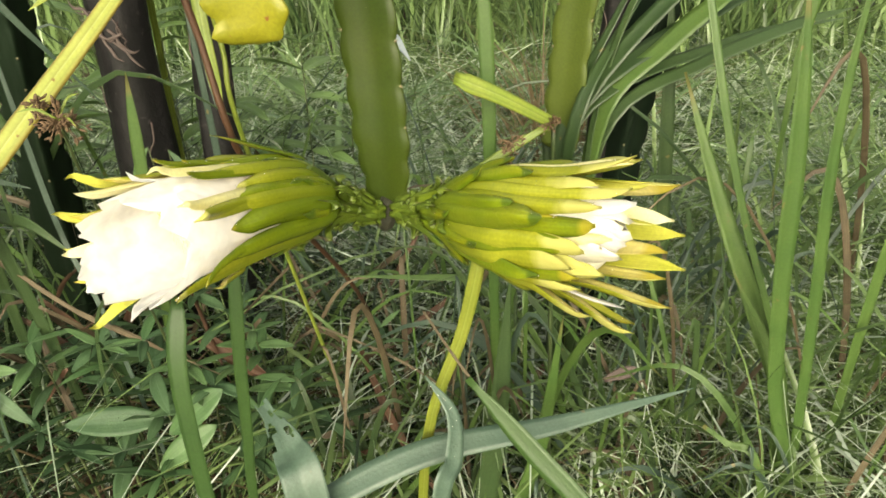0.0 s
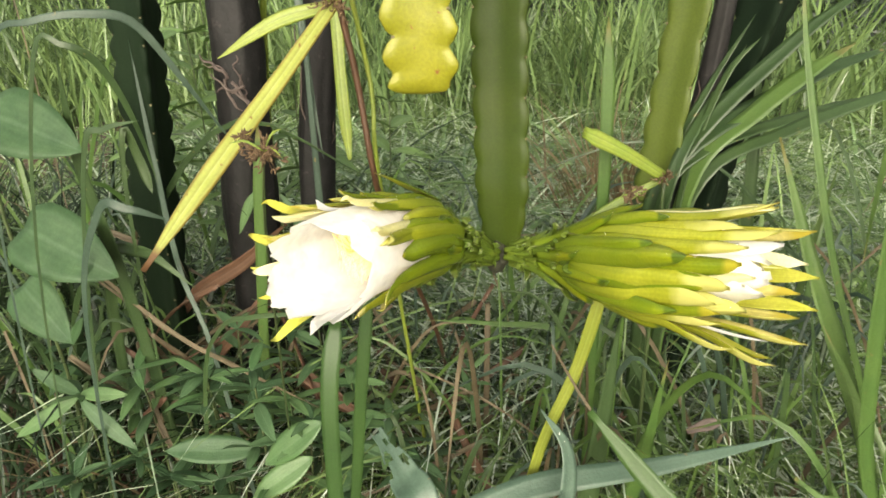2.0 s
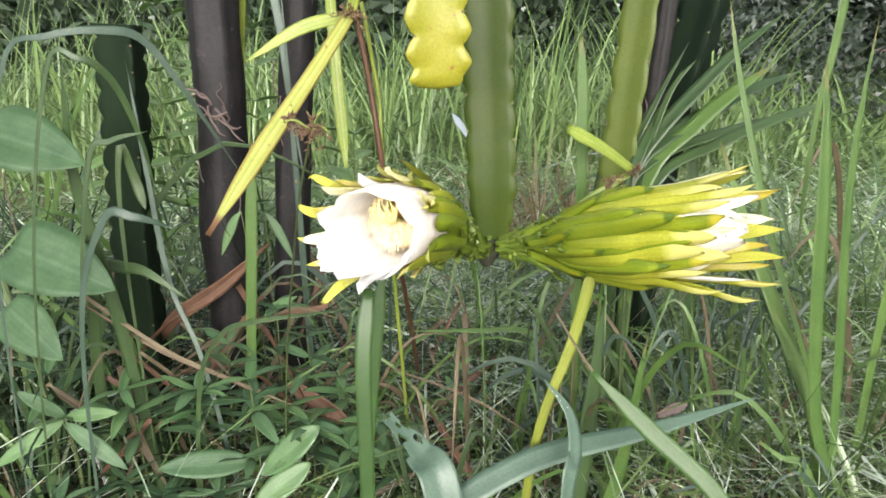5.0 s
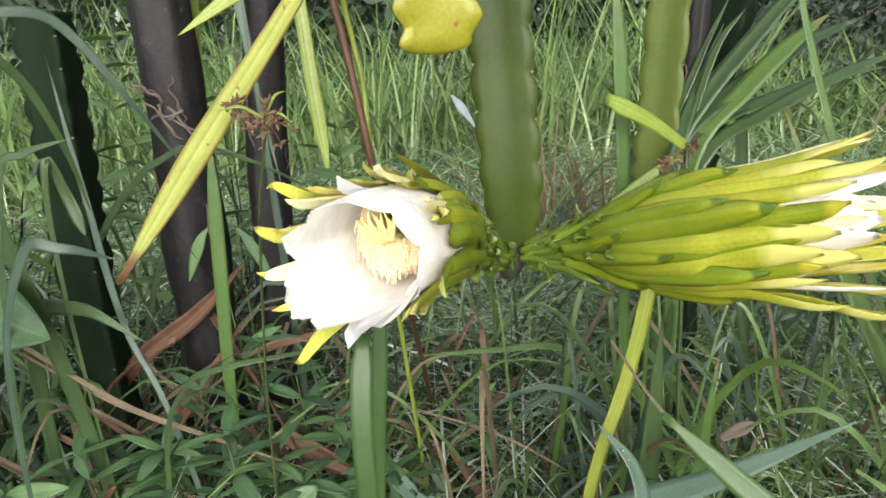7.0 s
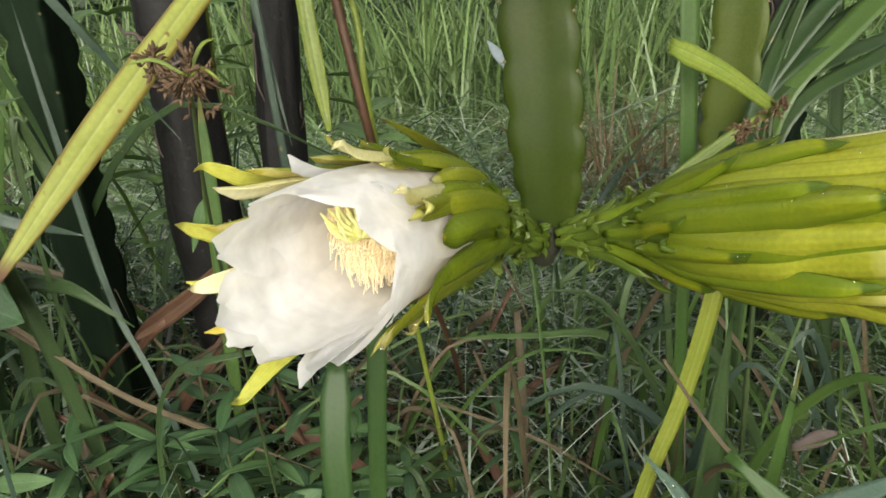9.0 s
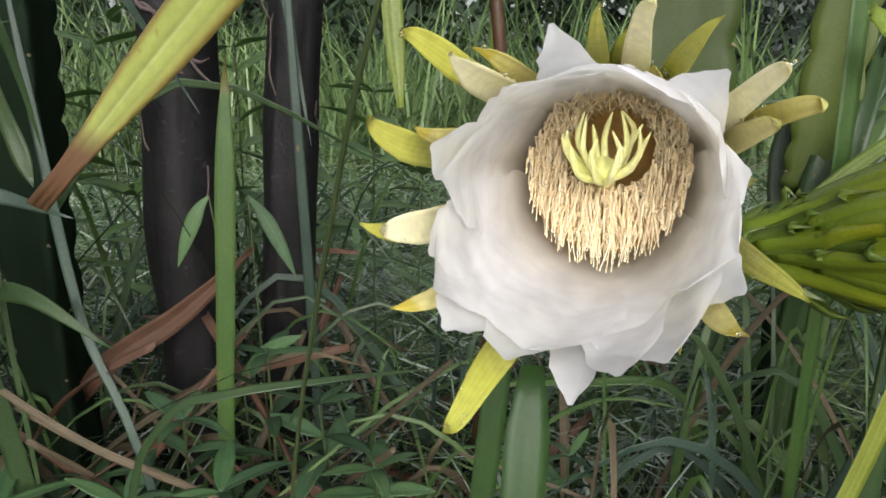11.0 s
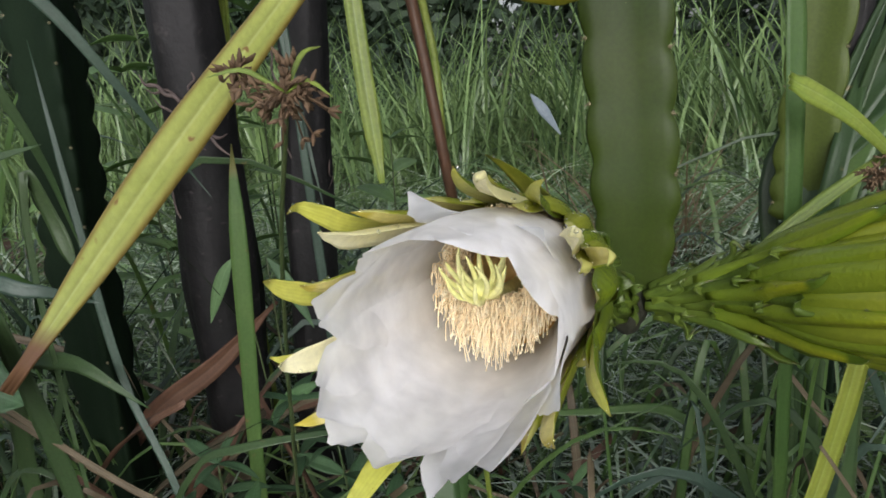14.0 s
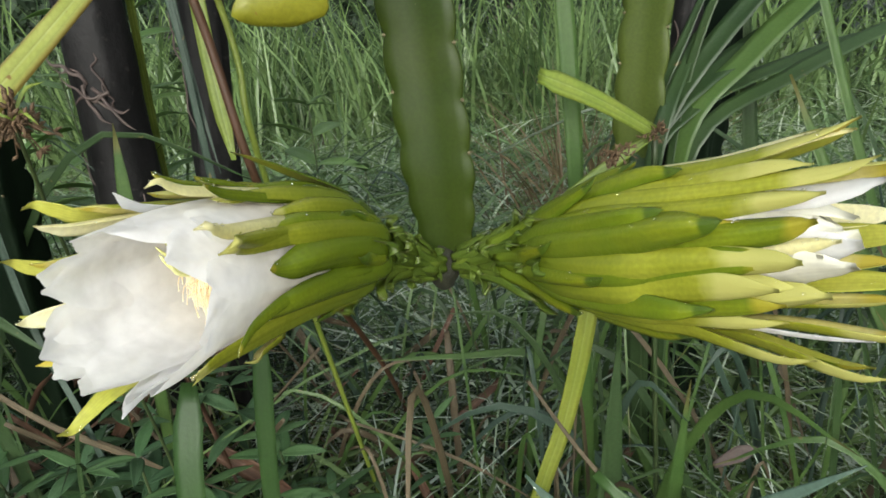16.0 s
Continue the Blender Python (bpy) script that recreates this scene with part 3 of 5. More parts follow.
def dew(fl, count, seed):
    """Small drops of water on the upper sides of the sepals."""
    rd = random.Random(seed)
    spots = []
    for ob in fl.children:
        if ob.name.startswith("sepal"):
            for p in ob.data.polygons:
                if p.normal.z > 0.35:
                    spots.append((p.center.copy(), p.normal.copy()))
    bm = bmesh.new()
    for _ in range(count):
        c, n = spots[rd.randrange(len(spots))]
        r = rd.uniform(0.0003, 0.0008)
        made = bmesh.ops.create_icosphere(bm, subdivisions=1, radius=r)["verts"]
        off = c + n * r * 0.35 + Vector((rd.uniform(-1, 1), rd.uniform(-1, 1), 0)) * 0.001
        for v in made:
            v.co = off + v.co
    tagged(part("dew", bm, M_DEW, fl, "clear dew drops"), kind="stuff")


def open_flower():
    ax = Axis(JOINT + Vector((-0.006, -0.014, 0)), (-0.1030, 0.4195, 0.6090), -0.058, 0.018, 0.13, 0.94)
    fl = thing("dragon_fruit_flower", ax.o, "open white dragon fruit flower with yellow-green sepals", "flower")
    flower_base(fl, ax, 3)
    rd = random.Random(11)
    L = ax.length
    inward = ax.u * 0.0095 + ax.w * 0.001
    # throat
    ss = [0.158, 0.160, 0.165, 0.174, 0.185]
    bm = tube(bmesh.new(), [ax.at(s, 0, 0) + inward * 0.6 for s in ss], [0.0005, 0.009, 0.0155, 0.0200, 0.0232], 24, False)
    part("throat", bm, M_THROAT, fl)
    # white petals, an inner and an outer ring
    for k, deg in enumerate((4, 50, 98, 146, 192, 238, 285, 330)):
        flare = rd.uniform(-0.001, 0.001)
        tilt, flank = math.cos(radians(deg)), max(0.0, math.sin(radians(deg)))
        pts = [(0.10, 0.020), (0.150, 0.0205 + 0.0060 * tilt), (0.178, 0.0248 + 0.0062 * tilt), (0.210, 0.0292 + 0.0025 * tilt), (L - 0.006 - 0.014 * flank, 0.0312 + flare + 0.0006 * (k % 2) + 0.001 * flank), (L + rd.uniform(0.002, 0.014) - 0.015 * flank, 0.0335 + flare * 1.6 + 0.0025 * flank)]
        tepal(fl, ax, "petal", deg + rd.uniform(-5, 5), pts, 0.0185, M_PETAL, 0.0, 34, 0.33, 0.7, 0.66, 0.04, rd.uniform(-5, 5), rd.uniform(-0.12, 0.12), 0.06, rd.choice((1.1, 1.4, 1.8)), ripple=0.075, across=13)
    for deg, r1, s1, w in ((178, 0.043, L - 0.001, 0.0095), (226, 0.038, L + 0.008, 0.0125), (290, 0.037, L + 0.010, 0.011), (116, 0.040, L - 0.010, 0.0125), (41, 0.044, L - 0.012, 0.0115), (345, 0.046, L - 0.008, 0.0095), (158, 0.0345, L + 0.005, 0.012), (255, 0.034, L + 0.008, 0.012), (75, 0.037, L - 0.012, 0.0135), (315, 0.0345, L + 0.002, 0.012), (15, 0.0345, L - 0.002, 0.011), (205, 0.0345, L + 0.006, 0.012)):
        pts = [(0.078, 0.0215), (0.11, 0.0300), (0.15, 0.0315), (0.20, 0.0318), (s1 - 0.010, r1 * 0.45 + 0.0175), (s1, r1)]
        tepal(fl, ax, "petal", deg, pts, w, M_PETAL_O, 0.0, 24, 0.20, 0.45, 0.62, 0.06, rd.uniform(-5, 5), rd.uniform(-0.15, 0.15), 0.12, 1.5, ripple=0.035, across=9)
    # sepals: angle, tip radius, tip s, half-width, material, sway
    sepals = ((282, 0.053, L + 0.010, 0.0052, M_SEPAL, 12), (291, 0.043, L + 0.010, 0.0045, M_SEPAL_Y, 5), (316, 0.047, L + 0.013, 0.0056, M_SEPAL_C, 3), (315, 0.061, L + 0.004, 0.0050, M_SEPAL, -4),
              (329, 0.049, L - 0.004, 0.0046, M_SEPAL_Y, -8), (352, 0.051, L - 0.018, 0.0044, M_SEPAL, 5), (8, 0.050, L - 0.010, 0.0046, M_SEPAL_C, 5), (22, 0.054, L - 0.018, 0.0046, M_SEPAL, 8),
              (52, 0.052, L - 0.008, 0.0046, M_SEPAL_C, -3), (58, 0.055, L - 0.014, 0.0046, M_SEPAL_Y, 5), (106, 0.053, L - 0.014, 0.0050, M_SEPAL, 3), (62, 0.046, L - 0.02, 0.0050, M_SEPAL_Y, 0),
              (132, 0.044, L - 0.004, 0.0052, M_SEPAL_Y, -10), (150, 0.045, L - 0.055, 0.0050, M_SEPAL_Y, 0), (204, 0.057, L + 0.002, 0.0056, M_SEPAL, 2), (229, 0.048, L + 0.006, 0.0048, M_SEPAL_Y, 10),
              (252, 0.052, L + 0.006, 0.0052, M_SEPAL, 12), (258, 0.044, L + 0.009, 0.0052, M_SEPAL_C, 6), (338, 0.044, L - 0.03, 0.0052, M_SEPAL_Y, -4), (1, 0.047, L - 0.035, 0.0052, M_SEPAL, 3))
    for deg, r1, s1, w, m, sway in sepals:
        pts = [(0.066, 0.0185), (0.09, 0.0285), (0.12, 0.0342), (0.17, 0.0355), (s1 - 0.022, r1 * 0.4 + 0.0215), (s1 - 0.006, r1 * 0.8 + 0.0065), (s1, r1)]
        if rd.random() < 0.55:
            pts.append((s1 + rd.uniform(0.004, 0.007), r1 - rd.uniform(0.000, 0.002)))
        tepal(fl, ax, "sepal", deg, pts, w * (0.86 if m is M_SEPAL_C else 0.8), m, 0.0024, 24, 0.5, 0.85, 0.35, 0.07, sway, rd.uniform(-0.35, 0.35), -0.12, 2.2, ripple=0.05)
    # fleshy outer sepals, bunched along the upper side and sparse on the flanks
    for deg, s0, s1, w, lift, m in ((342, 0.045, 0.20, 0.0068, 0.003, M_SEPAL_Y), (4, 0.05, 0.185, 0.0072, 0.002, M_SEPAL), (22, 0.05, 0.215, 0.0068, 0.002, M_SEPAL_Y), (38, 0.045, 0.19, 0.0070, 0.001, M_SEPAL_Y), (55, 0.045, 0.205, 0.0068, 0.002, M_SEPAL), (58, 0.03, 0.11, 0.0062, 0.002, M_SEPAL_T),
                                  (84, 0.038, 0.208, 0.0100, 0.004, M_SEPAL), (64, 0.036, 0.205, 0.0088, 0.003, M_SEPAL_Y), (112, 0.034, 0.212, 0.0098, 0.004, M_SEPAL), (97, 0.030, 0.130, 0.0072, 0.002, M_SEPAL_T), (136, 0.046, 0.235, 0.0080, 0.004, M_SEPAL_Y), (152, 0.035, 0.14, 0.0060, 0.003, M_SEPAL_T), (178, 0.045, 0.175, 0.0066, 0.003, M_SEPAL),
                                  (204, 0.045, 0.19, 0.0066, 0.003, M_SEPAL), (232, 0.045, 0.17, 0.0072, 0.003, M_SEPAL), (258, 0.045, 0.19, 0.0068, 0.003, M_SEPAL), (285, 0.04, 0.15, 0.0068, 0.003, M_SEPAL_T), (305, 0.045, 0.19, 0.0066, 0.003, M_SEPAL_Y), (326, 0.04, 0.16, 0.0066, 0.003, M_SEPAL_T), (15, 0.03, 0.145, 0.006, 0.002, M_SEPAL_T), (48, 0.03, 0.14, 0.006, 0.002, M_SEPAL_T)):
        s0 += 0.036
        s1 = max(s1, s0 + 0.06)
        pts = [(s0 - 0.012, outer_radius(s0 - 0.012) * 0.8), (s0 + 0.018, outer_radius(s0 + 0.018) * 0.98), (max(s1 - 0.04, s0 + 0.03), outer_radius(max(s1 - 0.04, s0 + 0.03))), (s1 - 0.012, 0.0368 + lift * 0.4), (s1, 0.0366 + lift * 1.2)]
        tepal(fl, ax, "sepal", deg, pts, w, m, 0.0032, 26, 0.5, 1.2, 0.35, 0.02, rd.uniform(-9, 9), rd.uniform(-0.4, 0.4), -0.13, 1.1, ripple=0.05)
    # one stray bract standing off the top
    tepal(fl, ax, "sepal", 2, [(0.085, 0.034), (0.13, 0.0425), (0.177, 0.056)], 0.0065, M_SEPAL, 0.0016, 12, 0.3, 0.8, 0.3, 0.06, -14, 0, 0, 1.8)
    dew(fl, 500, 4)
    # stamens: fine threads from the wall, drooping forward
    threads, tips = bmesh.new(), bmesh.new()
    down = Vector((0, 0, -1))
    for i in range(2300):
        deg = rd.uniform(0, 360)
        s0 = rd.uniform(0.160, 0.190)
        r0 = float(np.interp(s0, (0.13, 0.18), (0.0150, 0.0222)))
        low = 0.5 - 0.5 * math.cos(radians(deg))
        if rd.random() > 0.35 + 0.65 * low:
            continue
        end = 0.191 + rd.gauss(0, 0.0035) + 0.008 * low
        fill = rd.uniform(0.70 - 0.50 * low, 1.0) ** 0.8
        p0 = ax.at(s0, deg, r0) + inward
        p1 = ax.at(s0 + (end - s0) * 0.55, deg, r0 * (0.50 + 0.45 * fill)) + inward
        p2 = ax.at(end - 0.002, deg + rd.uniform(-9, 9), 0.0260 * fill * (1 - 0.12 * low)) + inward
        p3 = p2 + ax.a * rd.uniform(0.0005, 0.003) + down * rd.uniform(0.003, 0.0095) * (0.3 + 0.7 * low) + ax.side(deg) * rd.uniform(-0.002, 0.002)
        q = spline([p0, p1, p2, p3], 8)
        tube(threads, q, [0.00022] * 6 + [0.00019, 0.00016], 4)
        e = (q[-1] - q[-2]).normalized()
        tube(tips, [q[-1] - e * 0.0003, q[-1] + e * 0.0004, q[-1] + e * 0.0011], [0.00018, 0.00024, 0.00014], 5)
    brush = tagged(part("stamen_brush", threads, M_STAMEN, fl, "fine cream-yellow drooping stamens"), kind="stuff")
    tagged(part("pollen_fringe", tips, M_ANTHER, brush, "straw-coloured pollen tips"), kind="stuff")
    # style and stigma
    q = spline([ax.at(0.145, 180, 0.004), ax.at(0.17, 180, 0.008), ax.at(0.195, 180, 0.006), ax.at(0.212, 180, 0.002)], 10)
    q = [p + inward for p in q]
    style = part("style", tube(bmesh.new(), q, [0.0028] * 8 + [0.0032, 0.0036], 10), M_STIGMA, fl)
    head = q[-1]
    for i in range(16):
        deg = i * 22.5 + rd.uniform(-8, 8)
        big = rd.uniform(0.85, 1.2)
        ring = (0.5, 1.0, 0.85)[i % 3]
        d0 = ax.radial(deg)
        up = (ax.a * 0.70 + ax.u * 0.71).normalized()
        d0 = (d0 - up * d0.dot(up)).normalized()
        p = [head - up * 0.003 + d0 * 0.0012, head + up * 0.0005 * big + d0 * 0.0065 * ring, head + up * 0.006 * big + d0 * 0.0100 * ring * big, head + up * 0.0125 * big + d0 * rd.uniform(0.007, 0.0125) * ring + ax.side(deg) * rd.uniform(-0.003, 0.003)]
        part("stigma_lobe", tube(bmesh.new(), spline(p, 10), [0.0011, 0.0012, 0.0012, 0.0011, 0.0010, 0.0009, 0.0008, 0.0007, 0.0005, 0.0002], 7), M_STIGMA, style)
    return fl


def closed_flower():
    ax = Axis(JOINT + Vector((0.014, -0.012, 0)), (0.174, 0.476, 0.600), 0.010, -0.01, -0.13)
    fl = thing("dragon_fruit_bud", ax.o, "half-closed dragon fruit flower, long yellow sepals, white petal tips", "flower")
    flower_base(fl, ax, 8)
    rd = random.Random(5)
    L = ax.length
    for i in range(9):
        deg = i * 40 + rd.uniform(-8, 8)
        pts = [(0.09, 0.023), (0.15, 0.030), (0.205, 0.0285), (L - 0.02, 0.018), (L + rd.uniform(-0.002, 0.010), rd.uniform(0.001, 0.007))]
        tepal(fl, ax, "petal", deg, pts, 0.0150, M_PETAL_B, 0.0007, 18, 0.36, 0.55, 0.55, 0.2, rd.uniform(-10, 10), rd.uniform(-0.3, 0.3), 0.06, 2.6, ripple=0.08)
    for i in range(9):
        tepal(fl, ax, "petal", i * 40 + 20, [(0.09, 0.022), (0.15, 0.0275), (0.205, 0.0255), (L - 0.03, 0.017), (L - 0.012, 0.008)], 0.0150, M_PETAL_B, 0.0007, 14, 0.36, 0.55, 0.55, 0.2, 0, 0, 0.03, 2.6)
    # loose white petals
    for deg, s1, r1, w in ((322, L + 0.026, 0.027, 0.0055), (212, L + 0.016, 0.044, 0.0045), (240, L + 0.012, 0.020, 0.0110), (262, L + 0.014, 0.015, 0.0100)):
        tepal(fl, ax, "petal", deg, [(0.10, 0.030), (0.17, 0.0335), (s1 - 0.03, r1 * 0.92 + 0.001), (s1, r1)], w, M_PETAL_B if deg == 240 else M_PETAL, 0.0007, 18, 0.33, 0.6, 0.6, 0.2, 4, 0.3, 0.08, 2.6, ripple=0.1)
    # long slim sepals: angle, tip s, tip radius, half-width, material
    rows = ((302, L - 0.02, 0.031, 0.0070, M_SEPAL), (316, L + 0.004, 0.033, 0.0062, M_SEPAL_Y), (330, L + 0.018, 0.036, 0.0056, M_SEPAL_Y), (341, L + 0.008, 0.038, 0.0062, M_SEPAL_Y), (352, L + 0.024, 0.040, 0.0055, M_SEPAL_Y), (4, L + 0.012, 0.040, 0.0060, M_SEPAL_C), (16, L + 0.022, 0.040, 0.0056, M_SEPAL_Y), (28, L + 0.010, 0.040, 0.0060, M_SEPAL), (42, L + 0.018, 0.036, 0.0062, M_SEPAL),
            (60, L + 0.016, 0.034, 0.0068, M_SEPAL_Y), (80, L + 0.020, 0.030, 0.0068, M_SEPAL_C), (100, L + 0.018, 0.030, 0.0068, M_SEPAL), (120, L + 0.022, 0.034, 0.0068, M_SEPAL_Y), (140, L + 0.012, 0.036, 0.0065, M_SEPAL), (158, L + 0.016, 0.040, 0.006, M_SEPAL_Y), (172, L + 0.016, 0.046, 0.0050, M_SEPAL_Y),
            (186, L + 0.004, 0.052, 0.0046, M_SEPAL), (199, L + 0.018, 0.055, 0.0042, M_SEPAL_Y), (210, L - 0.006, 0.052, 0.0046, M_SEPAL_Y), (222, L + 0.000, 0.040, 0.0062, M_SEPAL_Y), (232, L - 0.012, 0.0345, 0.0095, M_SEPAL), (246, L - 0.004, 0.0325, 0.0100, M_SEPAL_Y), (260, L - 0.006, 0.0315, 0.0098, M_SEPAL), (274, L - 0.002, 0.0300, 0.0095, M_SEPAL_Y), (289, L + 0.004, 0.0290, 0.0085, M_SEPAL), (272, L + 0.022, 0.022, 0.0055, M_SEPAL_C), (239, L + 0.004, 0.0340, 0.0090, M_SEPAL_Y), (253, L + 0.000, 0.0325, 0.0092, M_SEPAL_Y))
    for deg, s1, r1, w, m in rows:
        deg, s1, r1 = deg + rd.uniform(-4, 4), s1 + rd.uniform(-0.014, 0.008), r1 + rd.uniform(-0.004, 0.003)
        low = max(0.0, (r1 - 0.042) / 0.012)
        pts = [(0.058, 0.0165), (0.085, 0.0270), (0.115, 0.0340), (0.155, 0.0375 + 0.002 * low), (s1 - 0.06, 0.32 * r1 + 0.0240), (s1 - 0.018, r1 * 0.95 + 0.0015), (s1, r1 + rd.uniform(-0.002, 0.004))]
        tepal(fl, ax, "sepal", deg, pts, w * 1.12, m, 0.0030, 26, 0.62, 0.75, 0.5, 0.10, rd.uniform(-10, 10), rd.uniform(-0.5, 0.5), -0.14, 2.1, ripple=0.09)
    # slender fleshy bracts whose dark tips lift off the tube
    for deg, s0, s1, w, lift in ((241, 0.088, 0.205, 0.0072, 0.000), (262, 0.066, 0.150, 0.0062, 0.002), (282, 0.058, 0.112, 0.0055, 0.003), (296, 0.092, 0.218, 0.0088, 0.001), (307, 0.085, 0.188, 0.0074, 0.001), (326, 0.05, 0.142, 0.0050, 0.008), (345, 0.08, 0.19, 0.0066, 0.002), (8, 0.06, 0.15, 0.006, 0.005), (32, 0.08, 0.20, 0.007, 0.002), (70, 0.07, 0.18, 0.0075, 0.002), (100, 0.06, 0.15, 0.0068, 0.003), (130, 0.08, 0.20, 0.0075, 0.002), (165, 0.06, 0.15, 0.0066, 0.003), (200, 0.07, 0.18, 0.0060, 0.002), (224, 0.045, 0.12, 0.0055, 0.004)):
        pts = [(s0 - 0.022, outer_radius(s0 - 0.022) * 0.8), (s0 + 0.012, outer_radius(s0 + 0.012) * 1.02), (s1 - 0.03, outer_radius(s1 - 0.03) + 0.0035), (s1 - 0.008, outer_radius(s1) + 0.0035 + lift * 0.6), (s1, outer_radius(s1) + 0.003 + lift * 1.3)]
        tepal(fl, ax, "sepal", deg, pts, w * 1.25, M_SEPAL_T, 0.0050, 22, 0.62, 1.15, 0.25, 0.03, rd.uniform(-6, 14), rd.uniform(-0.5, 0.5), -0.16, 1.15)
    # curled scales hanging below the tube
    for deg, s0, r1 in ((204, 0.022, 0.047), (228, 0.012, 0.040), (186, 0.032, 0.044)):
        tepal(fl, ax, "scale", deg, [(s0, 0.011), (s0 + 0.022, 0.019), (s0 + 0.042, r1 - 0.012), (s0 + 0.054, r1 - 0.008)], 0.0042, M_BRACT, 0.0034, 16, 0.5, 0.9, 0.4, 0.08, rd.uniform(-14, 14), rd.uniform(-0.8, 0.8), 0.02, 1.6)
    dew(fl, 900, 6)
    return fl


def cactus_stem(pts, half, material, label, turn=0.0, pitch=0.042, wings=3, seed=0, point=True, wave_depth=0.2, thin=False, foot=(1.0, 0.1)):
    """A winged climbing-cactus stem with wavy rib edges and felted areoles."""
    rd = random.Random(seed)
    st = thing("cactus_stem", pts[0], label, "cactus")
    total = sum((Vector(b) - Vector(a)).length for a, b in zip(pts, pts[1:]))
    n = max(24, int(total / 0.006))
    c = spline(pts, n)
    bm = bmesh.new()
    uv = bm.loops.layers.uv.verify()
    rings, marks = [], []
    for i in range(n):
        f = i / (n - 1)
        tan = (c[min(i + 1, n - 1)] - c[max(i - 1, 0)]).normalized()
        ref = Vector((1, 0, 0))
        ref = (ref - tan * ref.dot(tan)).normalized()
        side = tan.cross(ref)
        ring = []
        taper = 1.0
        if point:
            taper = min(1.0, 0.3 + (f * total / 0.035) ** 0.6) if f * total < 0.035 else 1.0
        taper *= min(1.0, foot[0] + (1 - foot[0]) * f * total / foot[1])
        for k in range(wings):
            q0 = turn + 2 * math.pi * k / wings
            wave = abs(math.sin(math.pi * (f * total + 0.013 * k) / pitch))
            if thin:
                wave = abs(2 * (((f * total + 0.013 * k) / pitch) % 1) - 1) ** 0.8
            tip = half * (1.02 - wave_depth + wave_depth * wave ** 0.7) * taper
            flat = half * (1.02 - 0.5 * wave_depth) * taper
            shape = ((-0.5 * 2 * math.pi / wings, 0.26 * half), (-0.45, 0.30 * half), (-0.12, 0.66 * tip), (-0.03, 0.98 * tip), (0.03, 0.98 * tip), (0.12, 0.66 * tip), (0.45, 0.30 * half)) if thin else ((-0.5 * 2 * math.pi / wings, 0.40 * half), (-0.55, 0.50 * half), (-0.20, 0.80 * flat), (-0.035, 0.98 * tip), (0.035, 0.98 * tip), (0.20, 0.80 * flat), (0.55, 0.50 * half))
            for dq, r in shape:
                q = q0 + dq
                ring.append(bm.verts.new(c[i] + (ref * math.cos(q) + side * math.sin(q)) * r * (taper if r < 0.53 * half else 1)))
            if wave < 0.12 and 2 < i < n - 2:
                marks.append((c[i] + (ref * math.cos(q0) + side * math.sin(q0)) * tip, (ref * math.cos(q0) + side * math.sin(q0)), tan, k))
        rings.append(ring)
    m = len(rings[0])
    for i in range(n - 1):
        for k in range(m):
            f = bm.faces.new((rings[i][k], rings[i][(k + 1) % m], rings[i + 1][(k + 1) % m], rings[i + 1][k]))
            for lp, qv in zip(f.loops, ((k / m, i / n), ((k + 1) / m, i / n), ((k + 1) / m, (i + 1) / n), (k / m, (i + 1) / n))):
                lp[uv].uv = qv
    bm.faces.new(rings[0][::-1])
    bm.faces.new(rings[-1])
    bmesh.ops.recalc_face_normals(bm, faces=bm.faces)
    body = part("stem", bm, material, st)
    last = {}
    for p, out, tan, k in marks:
        if k in last and (p - last[k]).length < pitch * 0.5:
            continue
        last[k] = p
        bm = bmesh.new()
        bmesh.ops.create_icosphere(bm, subdivisions=1, radius=0.0014)
        for v in bm.verts:
            v.co = p + v.co
        for _ in range(3):
            d = (out + tan * rd.uniform(-0.6, 0.6) + tan.cross(out) * rd.uniform(-0.6, 0.6)).normalized()
            tube(bm, [p, p + d * 0.003], [0.0003, 0.0001], 4)
        part("areole", bm, M_AREOLE, body, smooth=False)
    return st


cactus_stem([JOINT + Vector((0.005, 0.004, -0.014)), (-0.003, 0.655, 0.60), (-0.007, 0.655, 0.70), (-0.010, 0.655, 0.80), (-0.012, 0.66, 0.95), (-0.01, 0.67, 1.15)],
            0.0285, M_CACTUS, "hanging olive-green three-winged cactus stem with wavy ribs", radians(82), seed=1, wave_depth=0.15, foot=(0.62, 0.12))
# Lump at the joint; the hollow's shade is put into its dark brown.
node = bmesh.new()
bmesh.ops.create_icosphere(node, subdivisions=3, radius=0.0125)
for v in node.verts:
    v.co = JOINT + Vector((v.co.x * 0.95, v.co.y * 0.8 - 0.004, v.co.z * 1.25 - 0.006)) + v.co * 0.35 * noise.noise(v.co * 160)
part("stem_end", node, M_KNOB, [o for o in scene.objects if o.name == "cactus_stem"][0], "end of the stem, the hollow's shade in its dark colour")
open_flower()
closed_flower()
cactus_stem([(-0.054, 0.535, 0.700), (-0.055, 0.527, 0.76), (-0.052, 0.53, 0.85), (-0.045, 0.55, 1.0)], 0.030, M_CACTUS_Y, "hanging sun-yellowed cactus stem end with brown specks", radians(-20), 0.040, seed=2, wave_depth=0.35, thin=True)

